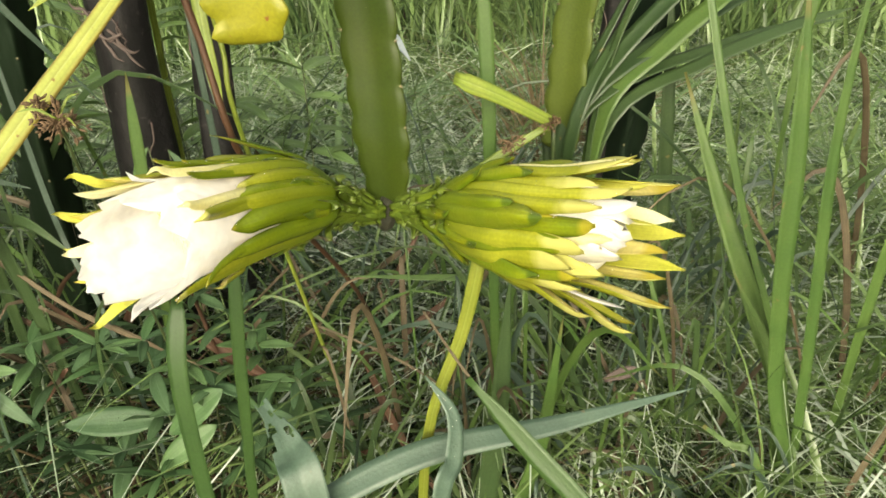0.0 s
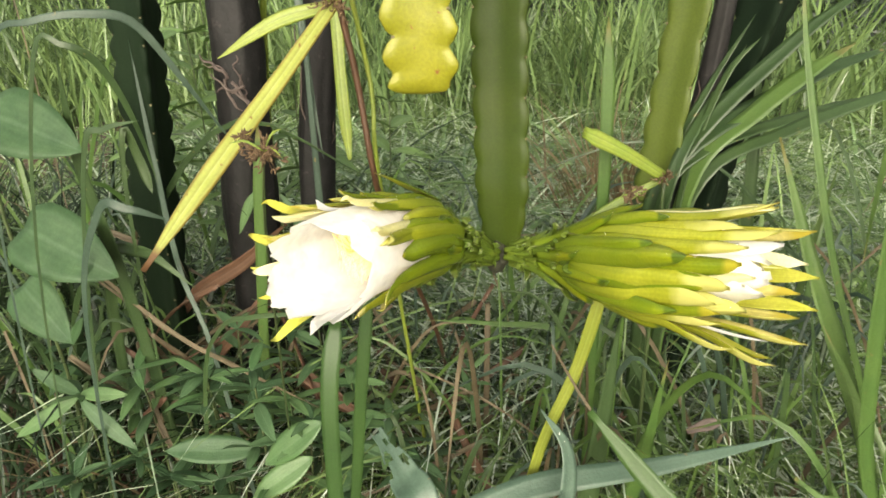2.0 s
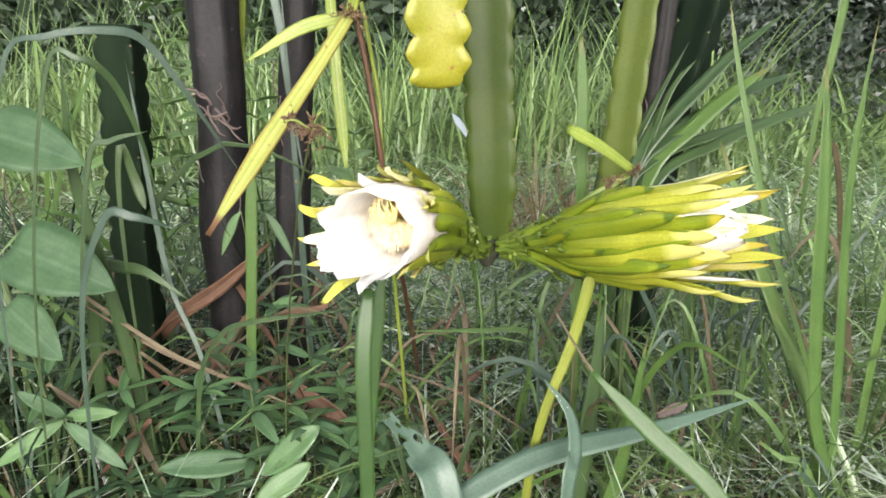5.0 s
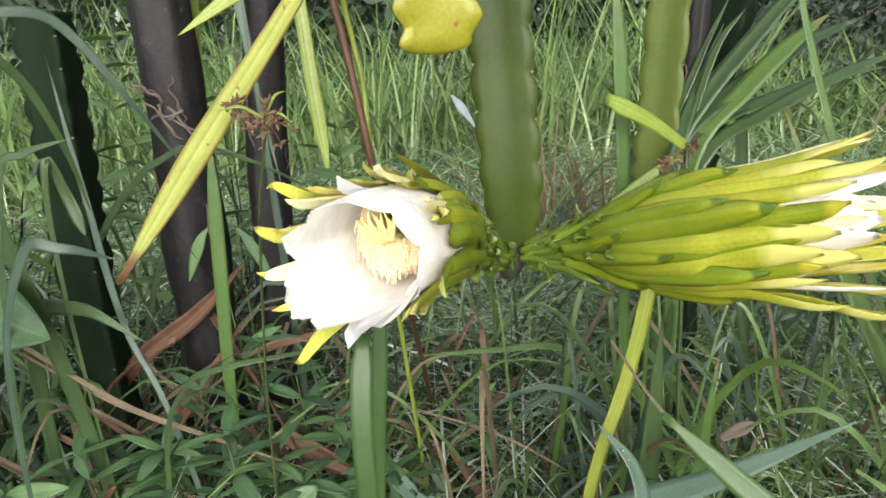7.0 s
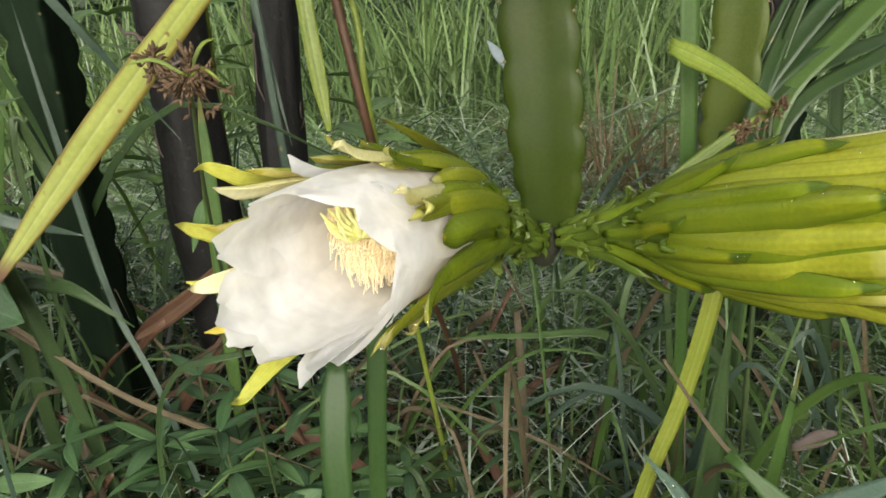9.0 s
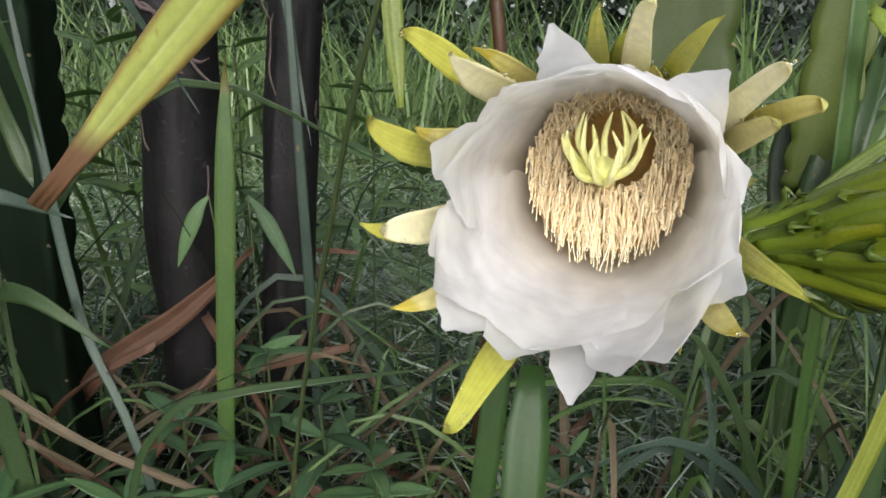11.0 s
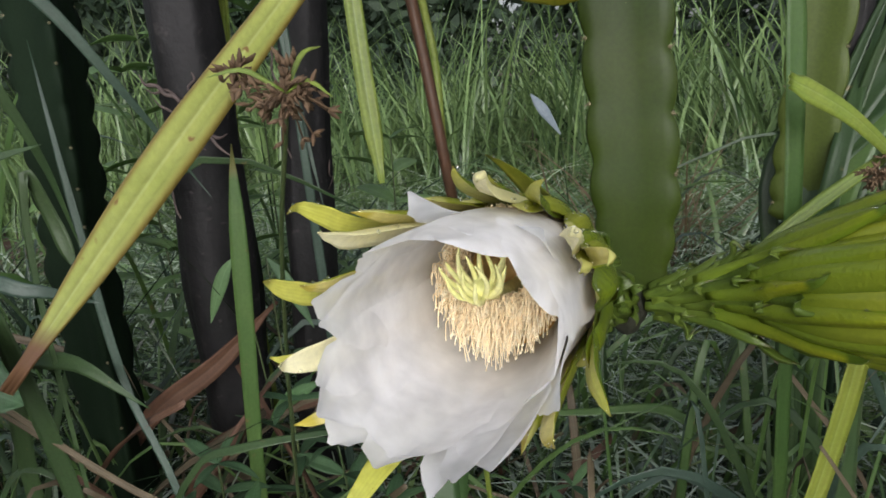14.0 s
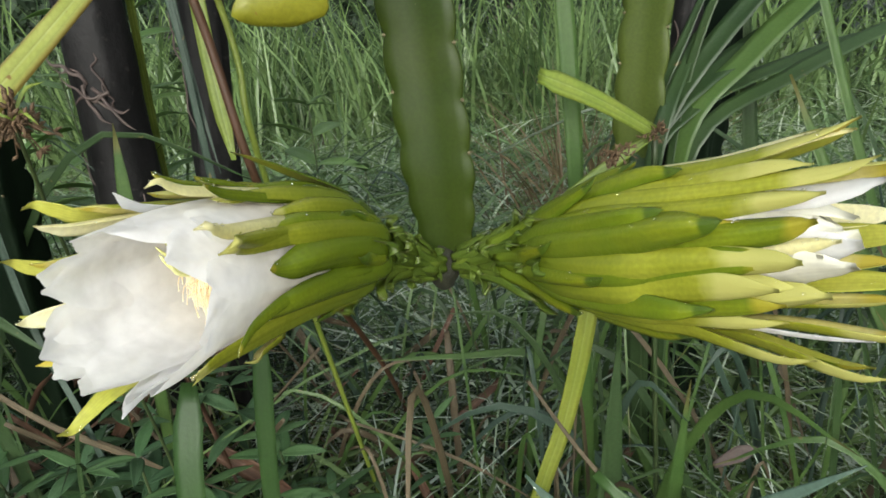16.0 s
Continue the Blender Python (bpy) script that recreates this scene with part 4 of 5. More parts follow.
# dark and pale stems of the plant behind, on its post
cactus_stem([(0.153, 0.80, 0.535), (0.157, 0.80, 0.60), (0.165, 0.80, 0.70), (0.178, 0.80, 0.85), (0.19, 0.80, 1.05)], 0.025, M_CACTUS_P, "pale green cactus stem leaning on a dark pole", radians(60), 0.05, seed=3)
cactus_stem([(0.20, 0.89, 0.10), (0.215, 0.88, 0.45), (0.235, 0.88, 0.62), (0.262, 0.88, 0.735), (0.30, 0.88, 0.90), (0.34, 0.88, 1.1)], 0.036, M_CACTUS_SHADE, "leaning cactus stem, its green darkened for shade", radians(30), 0.05, seed=4)
cactus_stem([(-0.455, 0.80, 0.10), (-0.45, 0.80, 0.45), (-0.44, 0.80, 0.62), (-0.432, 0.80, 0.76)], 0.034, M_CACTUS_SHADE, "upright cactus stem, its green darkened for shade", radians(70), 0.05, seed=5)


# ---- charred posts ----
def post(pts, radius, seed, label, curls=0):
    rd = random.Random(seed)
    po = thing("charred_post", pts[0], label, "post", "charred posts")
    c = spline(pts, 60)
    bm = bmesh.new()
    tube(bm, c, [radius * (1 + 0.06 * noise.noise((0, seed, i * 0.22))) for i in range(60)], 28)
    for v in bm.verts:
        k = min(range(60), key=lambda i: abs(c[i].z - v.co.z))
        out = v.co - c[k]
        q = math.atan2(out.y, out.x)
        v.co += out * (0.17 * noise.noise((math.cos(q) * 2.5, math.sin(q) * 2.5 + seed, v.co.z * 5)) + 0.15 * noise.noise((math.cos(q) * 6, math.sin(q) * 6 + seed, v.co.z * 7)))
    part("trunk", bm, M_POST, po)
    for i in range(4):
        z = 0.60 + rd.gauss(0, 0.03) if i < 3 else rd.uniform(0.38, 0.80)
        q = rd.uniform(3.6, 6.0)
        k = min(range(60), key=lambda i: abs(c[i].z - z))
        p = c[k]
        pts2 = [p + Vector((math.cos(q), math.sin(q), 0)) * radius * 0.95]
        for _ in range(4):
            q += rd.uniform(-0.22, 0.22)
            pts2.append(p + Vector((math.cos(q), math.sin(q), 0)) * (radius * 1.05 + rd.uniform(0, 0.004)) + Vector((0, 0, pts2[-1].z - p.z + rd.uniform(0.002, 0.022))))
        part("aerial_root", tube(bmesh.new(), spline(pts2, 12), [0.0010] * 10 + [0.0008, 0.0004], 5), M_ROOT, po)
    for i in range(curls):
        p = Vector((c[38].x, c[38].y, 0.0)) + Vector((rd.uniform(-0.012, 0.022), -radius * 1.05, 0.655 + rd.gauss(0, 0.02)))
        q = rd.uniform(0, 6.3)
        pts2 = [p]
        for _ in range(5):
            q += rd.uniform(-1.1, 1.1)
            pts2.append(pts2[-1] + Vector((math.cos(q) * 0.009, rd.uniform(-0.003, 0.0025), math.sin(q) * 0.009)))
        r0 = rd.uniform(0.0013, 0.0022)
        part("aerial_root", tube(bmesh.new(), spline(pts2, 16), [r0] * 12 + [r0 * 0.8, r0 * 0.6, r0 * 0.4, r0 * 0.2], 6), M_ROOT, po, "curled pinkish dry root")
    return po


post([(-0.37, 0.87, 0.05), (-0.356, 0.86, 0.32), (-0.350, 0.86, 0.57), (-0.344, 0.86, 0.79), (-0.335, 0.86, 1.2)], 0.031, 1, "charred black wooden post with dry clinging roots", 7)
post([(-0.30, 0.91, 0.05), (-0.286, 0.90, 0.306), (-0.268, 0.90, 0.565), (-0.246, 0.90, 0.79), (-0.21, 0.90, 1.2)], 0.023, 2, "thin charred black wooden post in the grass")
post([(0.165, 0.84, 0.05), (0.190, 0.835, 0.55), (0.205, 0.83, 0.735), (0.235, 0.83, 1.2)], 0.011, 3, "dark wooden pole among cactus stems")


# ---- sedges ----
def spike_head(parent, place, size, count, seed):
    """A ragged brown head of flat spikelets on thin rays."""
    rd = random.Random(seed)
    bm = bmesh.new()
    for _ in range(count):
        d = Vector((rd.gauss(0, 1), rd.gauss(0, 1), rd.gauss(0.0, 0.7))).normalized()
        ln = size * rd.uniform(0.35, 1.0)
        p = Vector(place)
        q = spline([p, p + d * ln * 0.5, p + d * ln + Vector((0, 0, -0.2 * ln))], 4)
        tube(bm, q, [0.0003] * 4, 4)
        for _ in range(3):
            e = (d + Vector((rd.gauss(0, 0.6), rd.gauss(0, 0.6), rd.gauss(0, 0.6)))).normalized()
            o = q[rd.randrange(1, 4)]
            tube(bm, [o, o + e * 0.0018, o + e * 0.004], [0.0004, 0.0009, 0.0002], 4)
    return part("spikelet_head", bm, M_SPIKE, parent, "dry brown spikelet head")


sedge = thing("sedge_plant", (-0.10, 0.60, 0.10), "yellowing sedge with long pleated leaf and brown stalk", "sedge")
part("stalk", tube(bmesh.new(), spline([(-0.10, 1.0, 0.09), (-0.10, 0.85, 0.32), (-0.102, 0.66, 0.52), (-0.104, 0.585, 0.608), (-0.114, 0.575, 0.70), (-0.122, 0.567, 0.757), (-0.126, 0.56, 0.80)], 30), [0.0027] * 30, 8), M_STICK, sedge, "reddish-brown stalk")
NODE = (-0.127, 0.563, 0.758)
blade(sedge, [NODE, (-0.150, 0.503, 0.711), (-0.174, 0.444, 0.665), (-0.197, 0.387, 0.618)], 0.0068, M_SEDGE, "bract", (0.35, -0.9, 0.6), 30, 0.2, 0.75, 0.62, 0.26, "long pleated yellow leaf with brown tip", pleat)
blade(sedge, [NODE, (-0.165, 0.55, 0.748), (-0.21, 0.54, 0.722)], 0.006, M_SEDGE_G, "bract", (0.4, -1, 0.5), 14, profile=pleat)
blade(sedge, [NODE, (-0.11, 0.55, 0.80), (-0.09, 0.52, 0.83)], 0.006, M_SEDGE_G, "bract", (0.4, -1, 0.5), 14, profile=pleat)
part("stalk", tube(bmesh.new(), spline([(-0.10, 0.80, 0.09), (-0.104, 0.66, 0.45), (-0.108, 0.60, 0.629), (-0.109, 0.60, 0.68), (-0.113, 0.60, 0.712), (-0.121, 0.59, 0.77)], 26), [0.0020] * 26, 7), M_SEDGE_G, sedge, "thin green stalk")
spike_head(sedge, NODE, 0.016, 30, 2)

sedge3 = thing("sedge_plant", (-0.28, 0.72, 0.10), "thin green sedge stem with a ragged brown head", "sedge")
part("stalk", tube(bmesh.new(), spline([(-0.26, 0.70, 0.09), (-0.215, 0.60, 0.40), (-0.165, 0.49, 0.60), (-0.139, 0.444, 0.676)], 24), list(np.linspace(0.0012, 0.0008, 24)), 6), M_HSTEM, sedge3)
HEAD = (-0.139, 0.444, 0.678)
spike_head(sedge3, HEAD, 0.013, 46, 1)
spike_head(sedge3, (-0.155, 0.452, 0.685), 0.006, 14, 5)
for e in ((-0.158, 0.437, 0.684), (-0.124, 0.437, 0.676), (-0.13, 0.455, 0.69)):
    blade(sedge3, [HEAD, Vector(HEAD).lerp(Vector(e), 0.5) + Vector((0, 0, 0.004)), e], 0.0008, M_SEDGE_G, "bract", (0.3, -1, 0.5), 8)

sedge2 = thing("sedge_plant", (0.13, 0.66, 0.10), "small sedge with yellow bract and brown spikelets behind the bud", "sedge")
part("stalk", tube(bmesh.new(), spline([(0.15, 0.68, 0.10), (0.142, 0.67, 0.4), (0.137, 0.655, 0.612)], 20), [0.002] * 20, 6), M_HSTEM, sedge2)
blade(sedge2, [(0.137, 0.648, 0.612), (0.098, 0.622, 0.640), (0.062, 0.606, 0.660)], 0.0070, M_SEDGE_G, "bract", (0, -1, 0.6), 16, profile=pleat, tip=0.7, belly=0.85)
blade(sedge2, [(0.137, 0.652, 0.612), (0.09, 0.64, 0.585), (0.045, 0.63, 0.555)], 0.004, M_SEDGE_G, "bract", (0, -1, 0.6), 14, profile=pleat)
spike_head(sedge2, (0.105, 0.60, 0.612), 0.014, 26, 3)
spike_head(sedge2, (0.135, 0.64, 0.615), 0.012, 16, 4)


# ---- single large blades near the flowers ----
def clump(label, place, rows, group=""):
    cl = thing("grass_clump", (place[0], place[1], ground_z(*place)), label, "grass", group)
    for pts, w, m, kw in rows:
        blade(cl, pts, w, m, **kw)
    return cl


G0 = GROUND - 0.01
clump("yellow grass blade standing below the bud", (0.02, 0.56), [
    ([(0.015, 0.565, G0), (0.034, 0.553, 0.350), (0.068, 0.560, 0.468), (0.084, 0.562, 0.545), (0.09, 0.57, 0.60)], 0.0056, M_BLADE_Y, dict(n=24, belly=0.6)),
    ([(0.06, 0.60, G0), (0.09, 0.60, 0.3), (0.105, 0.60, 0.50)], 0.011, M_BLADE_D, dict(n=18)),
    ([(0.08, 0.62, G0), (0.13, 0.61, 0.28), (0.15, 0.60, 0.46)], 0.008, M_BLADE, dict(n=18))])
clump("broad green strap leaves under the open flower", (-0.15, 0.61), [
    ([(-0.112, 0.44, G0), (-0.111, 0.44, 0.26), (-0.110, 0.44, 0.40), (-0.110, 0.445, 0.50), (-0.106, 0.46, 0.555)], 0.0068, M_STRAP, dict(n=22, belly=0.9, tip=0.5, depth=0.08)),
    ([(-0.145, 0.545, G0), (-0.132, 0.54, 0.28), (-0.124, 0.54, 0.36), (-0.114, 0.54, 0.46), (-0.104, 0.545, 0.55)], 0.0058, M_STRAP, dict(n=22, belly=0.85, tip=0.4, depth=0.08))])
clump("striped green blade standing before the posts", (-0.295, 0.72), [
    ([(-0.30, 0.72, G0), (-0.290, 0.72, 0.349), (-0.277, 0.72, 0.51), (-0.266, 0.72, 0.64)], 0.0068, M_BLADE, dict(n=20, belly=0.75))])
clump("pale green stem leaning among dark grass", (-0.29, 0.65), [
    ([(-0.27, 0.64, G0), (-0.325, 0.67, 0.376), (-0.363, 0.69, 0.475), (-0.378, 0.70, 0.60), (-0.39, 0.71, 0.72)], 0.0034, M_BLADE_B, dict(n=20, belly=0.6)),
    ([(-0.40, 0.70, G0), (-0.42, 0.68, 0.42), (-0.435, 0.66, 0.60), (-0.42, 0.64, 0.72)], 0.0075, M_BLADE_D, dict(n=20)),
    ([(-0.50, 0.74, G0), (-0.46, 0.70, 0.45), (-0.40, 0.68, 0.50), (-0.33, 0.66, 0.47)], 0.0080, M_BLADE_D, dict(n=20))])
clump("yellow-green blade hanging behind the sedge stalk", (-0.2, 0.80), [
    ([(-0.345, 0.93, G0), (-0.345, 0.93, 0.6), (-0.26, 0.82, 0.98), (-0.176, 0.70, 0.86), (-0.165, 0.69, 0.75), (-0.160, 0.68, 0.68), (-0.155, 0.675, 0.612)], 0.0058, M_SEDGE_G, dict(n=30, belly=0.9, tip=0.3)),
    ([(-0.38, 0.95, G0), (-0.36, 0.93, 0.6), (-0.30, 0.88, 0.92), (-0.262, 0.85, 0.78), (-0.250, 0.84, 0.67), (-0.236, 0.83, 0.57)], 0.0065, M_BLADE_B, dict(n=28)),
    ([(-0.24, 0.83, G0), (-0.245, 0.83, 0.5), (-0.25, 0.83, 0.82)], 0.0045, M_BLADE_B, dict(n=20))])
for pts, w, m in (([(-0.44, 0.81, 0.36), (-0.406, 0.80, 0.397), (-0.345, 0.80, 0.438), (-0.28, 0.80, 0.495)], 0.010, M_STRAW_R), ([(-0.385, 0.78, 0.31), (-0.355, 0.78, 0.350), (-0.305, 0.79, 0.405)], 0.009, M_STRAW_R),
                  ([(-0.47, 0.69, 0.468), (-0.371, 0.67, 0.407), (-0.307, 0.66, 0.381), (-0.20, 0.65, 0.338)], 0.003, M_STRAW), ([(-0.48, 0.70, 0.455), (-0.38, 0.68, 0.40), (-0.30, 0.67, 0.37), (-0.22, 0.66, 0.33)], 0.002, M_STRAW),
                  ([(-0.24, 0.70, 0.35), (-0.20, 0.70, 0.32), (-0.16, 0.69, 0.30)], 0.010, M_STRAW_R), ([(-0.33, 0.74, 0.37), (-0.25, 0.76, 0.42), (-0.19, 0.78, 0.40)], 0.002, M_STRAW),
                  ([(-0.12, 0.72, 0.36), (-0.02, 0.70, 0.33), (0.06, 0.69, 0.28)], 0.0016, M_STRAW), ([(0.045, 0.515, 0.515), (0.075, 0.508, 0.468), (0.115, 0.49, 0.425)], 0.0012, M_STRAW)):
    st = thing("dry_straw", pts[0], "dry brown straw blade across the undergrowth", "dry leaf", "dry leaves")
    blade(st, pts, w, m, n=20, facing=(0.2, -0.9, 0.5), depth=0.5, twist=0.6, belly=0.5, tip=0.2)
clump("cut green blade slanting in front", (0.2, 0.44), [
    ([(0.26, 0.40, G0), (0.215, 0.43, 0.30), (0.176, 0.452, 0.376), (0.124, 0.482, 0.421), (0.077, 0.505, 0.464)], 0.0082, M_STRAP, dict(n=22, tip=0.35, belly=0.7, facing=(-0.3, -0.9, 0.5), depth=0.12))])
low = clump("bluish broad blades low in front", (0.0, 0.5), [
    ([(-0.10, 0.48, 0.29), (-0.041, 0.50, 0.334), (0.04, 0.53, 0.364), (0.147, 0.56, 0.375), (0.265, 0.60, 0.389)], 0.012, M_BLADE_W, dict(n=26, facing=(0, -0.7, 0.9), depth=0.1)),
    ([(0.05, 0.47, G0), (0.055, 0.478, 0.351), (0.064, 0.50, 0.386), (0.062, 0.522, 0.414), (0.040, 0.532, 0.443)], 0.0085, M_BLADE_W, dict(n=22, facing=(0.6, -0.8, 0.5), tip=0.1)),
    ([(-0.03, 0.45, G0), (-0.05, 0.48, 0.345), (-0.074, 0.51, 0.381), (-0.105, 0.54, 0.400)], 0.017, M_BLADE_W, dict(n=40, facing=(0.2, -0.8, 0.8), tip=0.35, across=13, holes=((0.25, 0.80, 0.16, 0.035), (0.0, 0.72, 0.20, 0.06), (0.80, 0.74, 0.14, 0.04), (0.62, 0.90, 0.16, 0.03), (1.0, 0.86, 0.16, 0.05), (0.35, 1.0, 0.3, 0.035))))])
rd = random.Random(12)
path = spline([(0.055, 0.478, 0.351), (0.064, 0.50, 0.386), (0.062, 0.522, 0.414), (0.040, 0.532, 0.443)], 40)
for i in range(34):
    k = rd.randrange(1, 39)
    across = (path[k + 1] - path[k - 1]).cross(Vector((0.6, -0.8, 0.5))).normalized()
    p = path[k] + across * rd.choice((-0.006, -0.003, 0.0, 0.0, 0.003, 0.006)) * (1.1 - k / 60) + Vector((0.6, -0.8, 0.5)).normalized() * 0.0012
    bm = bmesh.new()
    bmesh.ops.create_icosphere(bm, subdivisions=1, radius=rd.uniform(0.0005, 0.0010))
    bmesh.ops.translate(bm, vec=p, verts=bm.verts)
    part("dew_drop", bm, M_DEW, low)
clump("thin pale blade lying level in the grass", (0.06, 0.82), [
    ([(0.10, 0.82, G0), (0.09, 0.80, 0.30), (0.058, 0.796, 0.372), (-0.02, 0.80, 0.375), (-0.112, 0.80, 0.374)], 0.005, M_BLADE, dict(n=24, facing=(0, -0.7, 0.8)))])
clump("tall green grass stems beside the bud", (0.38, 0.68), [
    ([(0.43, 0.66, G0), (0.383, 0.69, 0.29), (0.343, 0.71, 0.40), (0.301, 0.73, 0.504), (0.256, 0.75, 0.628)], 0.0095, M_BLADE, dict(n=26, belly=0.55, tip=0.12)),
    ([(0.42, 0.70, G0), (0.388, 0.70, 0.298), (0.352, 0.70, 0.406), (0.320, 0.71, 0.494), (0.295, 0.72, 0.577), (0.265, 0.74, 0.701), (0.25, 0.75, 0.78)], 0.0040, M_BLADE, dict(n=28, belly=0.7)),
    ([(0.41, 0.66, G0), (0.384, 0.66, 0.25), (0.359, 0.66, 0.335), (0.342, 0.66, 0.459), (0.334, 0.66, 0.556), (0.325, 0.66, 0.642), (0.315, 0.66, 0.72)], 0.0085, M_BLADE, dict(n=26, belly=0.6)),
    ([(0.41, 0.68, G0), (0.397, 0.68, 0.274), (0.382, 0.68, 0.437), (0.370, 0.68, 0.552), (0.366, 0.68, 0.657), (0.37, 0.68, 0.76)], 0.0060, M_BLADE, dict(n=24)),
    ([(0.44, 0.68, G0), (0.387, 0.68, 0.226), (0.372, 0.68, 0.303), (0.352, 0.69, 0.378), (0.312, 0.70, 0.452)], 0.0070, M_BLADE, dict(n=22)),
    ([(0.37, 0.72, G0), (0.347, 0.72, 0.238), (0.321, 0.72, 0.389), (0.298, 0.72, 0.496)], 0.0026, M_BLADE_D, dict(n=20)),
    ([(0.30, 0.86, G0), (0.275, 0.86, 0.42), (0.263, 0.86, 0.60), (0.255, 0.86, 0.70)], 0.0085, M_BLADE_D, dict(n=20)),
    ([(0.46, 0.74, G0), (0.46, 0.73, 0.5), (0.48, 0.71, 0.75)], 0.006, M_BLADE, dict(n=18))])
clump("jointed green reed stalk hanging over", (0.75, 1.0), [
    ([(0.75, 1.0, G0), (0.70, 0.92, 0.7), (0.48, 0.75, 1.02), (0.36, 0.70, 0.88), (0.341, 0.70, 0.731), (0.333, 0.70, 0.657), (0.332, 0.70, 0.578), (0.339, 0.71, 0.507)], 0.0052, M_BLADE, dict(n=36))])
clump("dark green upright blade behind the bud", (0.09, 0.65), [
    ([(0.092, 0.66, G0), (0.088, 0.655, 0.45), (0.0855, 0.65, 0.56), (0.0845, 0.65, 0.62), (0.082, 0.65, 0.69), (0.078, 0.65, 0.745)], 0.0060, M_BLADE, dict(n=26, belly=0.75, depth=0.12))])
clump("short cut yellow-green blade low in the grass", (0.35, 0.62), [
    ([(0.38, 0.61, G0), (0.342, 0.62, 0.28), (0.313, 0.63, 0.30), (0.29, 0.635, 0.316)], 0.0045, M_BLADE, dict(n=16, tip=0.5, facing=(0, -0.7, 0.8)))])
clump("small pale leaf standing in the meadow", (-0.02, 0.9), [
    ([(-0.022, 0.90, 0.608), (-0.036, 0.90, 0.630), (-0.048, 0.90, 0.647)], 0.0052, M_LEAF_W, dict(n=14, base=0.15, belly=0.5, tip=0.15, depth=0.1)),
    ([(-0.016, 0.905, G0), (-0.013, 0.905, 0.45), (-0.022, 0.90, 0.610)], 0.0011, M_BLADE_D, dict(n=16))])
lance = thing("leafy_herb", (-0.30, 0.79, G0), "slender herb with lance leaves hanging against the charred posts", "herb", "leafy herbs")
for stalk, tip_, w, m in ((((-0.29, 0.80, G0), (-0.30, 0.80, 0.40), (-0.312, 0.80, 0.536)), (-0.340, 0.795, 0.480), 0.0062, M_BROAD),
                          (((-0.275, 0.78, G0), (-0.275, 0.78, 0.40), (-0.276, 0.78, 0.540)), (-0.243, 0.775, 0.478), 0.0058, M_BROAD_L),
                          (((-0.31, 0.75, G0), (-0.30, 0.75, 0.36), (-0.285, 0.75, 0.405)), (-0.234, 0.745, 0.443), 0.0060, M_BROAD)):
    part("stem", tube(bmesh.new(), spline(stalk, 18), list(np.linspace(0.0012, 0.0007, 18)), 6), M_HSTEM, lance)
    p, e = Vector(stalk[-1]), Vector(tip_)
    blade(lance, [p, p.lerp(e, 0.3) + Vector((0, 0, 0.006)), p.lerp(e, 0.65) + Vector((0, 0, 0.005)), e], w, m, "leaf", n=18, base=0.12, belly=0.45, tip=0.05)
clump("long dark blade lying level below the flower", (-0.30, 0.64), [
    ([(-0.35, 0.64, G0), (-0.325, 0.64, 0.36), (-0.29, 0.63, 0.44), (-0.25, 0.62, 0.461), (-0.191, 0.62, 0.470), (-0.126, 0.60, 0.487)], 0.0034, M_BLADE_D, dict(n=26, facing=(0, -0.6, 0.8)))])
clump("soft bluish blades arching before the dark stem", (-0.46, 0.60), [
    ([(-0.52, 0.60, G0), (-0.49, 0.60, 0.55), (-0.45, 0.60, 0.72), (-0.406, 0.60, 0.744), (-0.363, 0.62, 0.749), (-0.335, 0.64, 0.739), (-0.306, 0.66, 0.685), (-0.278, 0.70, 0.607)], 0.0042, M_BLADE_B, dict(n=34, belly=0.6, base=0.2)),
    ([(-0.47, 0.62, G0), (-0.43, 0.62, 0.45), (-0.397, 0.62, 0.625), (-0.372, 0.62, 0.648), (-0.335, 0.62, 0.657)], 0.0034, M_BLADE_D, dict(n=24, base=0.2, belly=0.6)),
    ([(-0.50, 0.60, G0), (-0.46, 0.60, 0.5), (-0.412, 0.60, 0.712), (-0.381, 0.60, 0.725), (-0.362, 0.62, 0.704), (-0.351, 0.64, 0.647), (-0.352, 0.66, 0.583)], 0.0036, M_BLADE_D, dict(n=28, base=0.2, belly=0.6)),
    ([(-0.44, 0.60, G0), (-0.42, 0.60, 0.45), (-0.381, 0.60, 0.572), (-0.35, 0.60, 0.578), (-0.32, 0.62, 0.561)], 0.0048, M_BLADE_B, dict(n=24, base=0.2, belly=0.6)),
    ([(-0.40, 0.68, G0), (-0.405, 0.68, 0.5), (-0.395, 0.68, 0.631), (-0.388, 0.69, 0.601), (-0.380, 0.69, 0.564)], 0.0056, M_BLADE_D, dict(n=24, base=0.1, belly=0.85))])
pink = thing("dry_leaf", (0.206, 0.73, 0.291), "pale pinkish dry leaf lying in the grass", "dry leaf", "dry leaves")
blade(pink, [(0.206, 0.73, 0.291), (0.226, 0.73, 0.302), (0.244, 0.73, 0.309)], 0.007, M_ROOT, n=12, facing=(0.1, -0.8, 0.6), depth=0.4, base=0.4, belly=0.5)
rows = []
rd = random.Random(21)
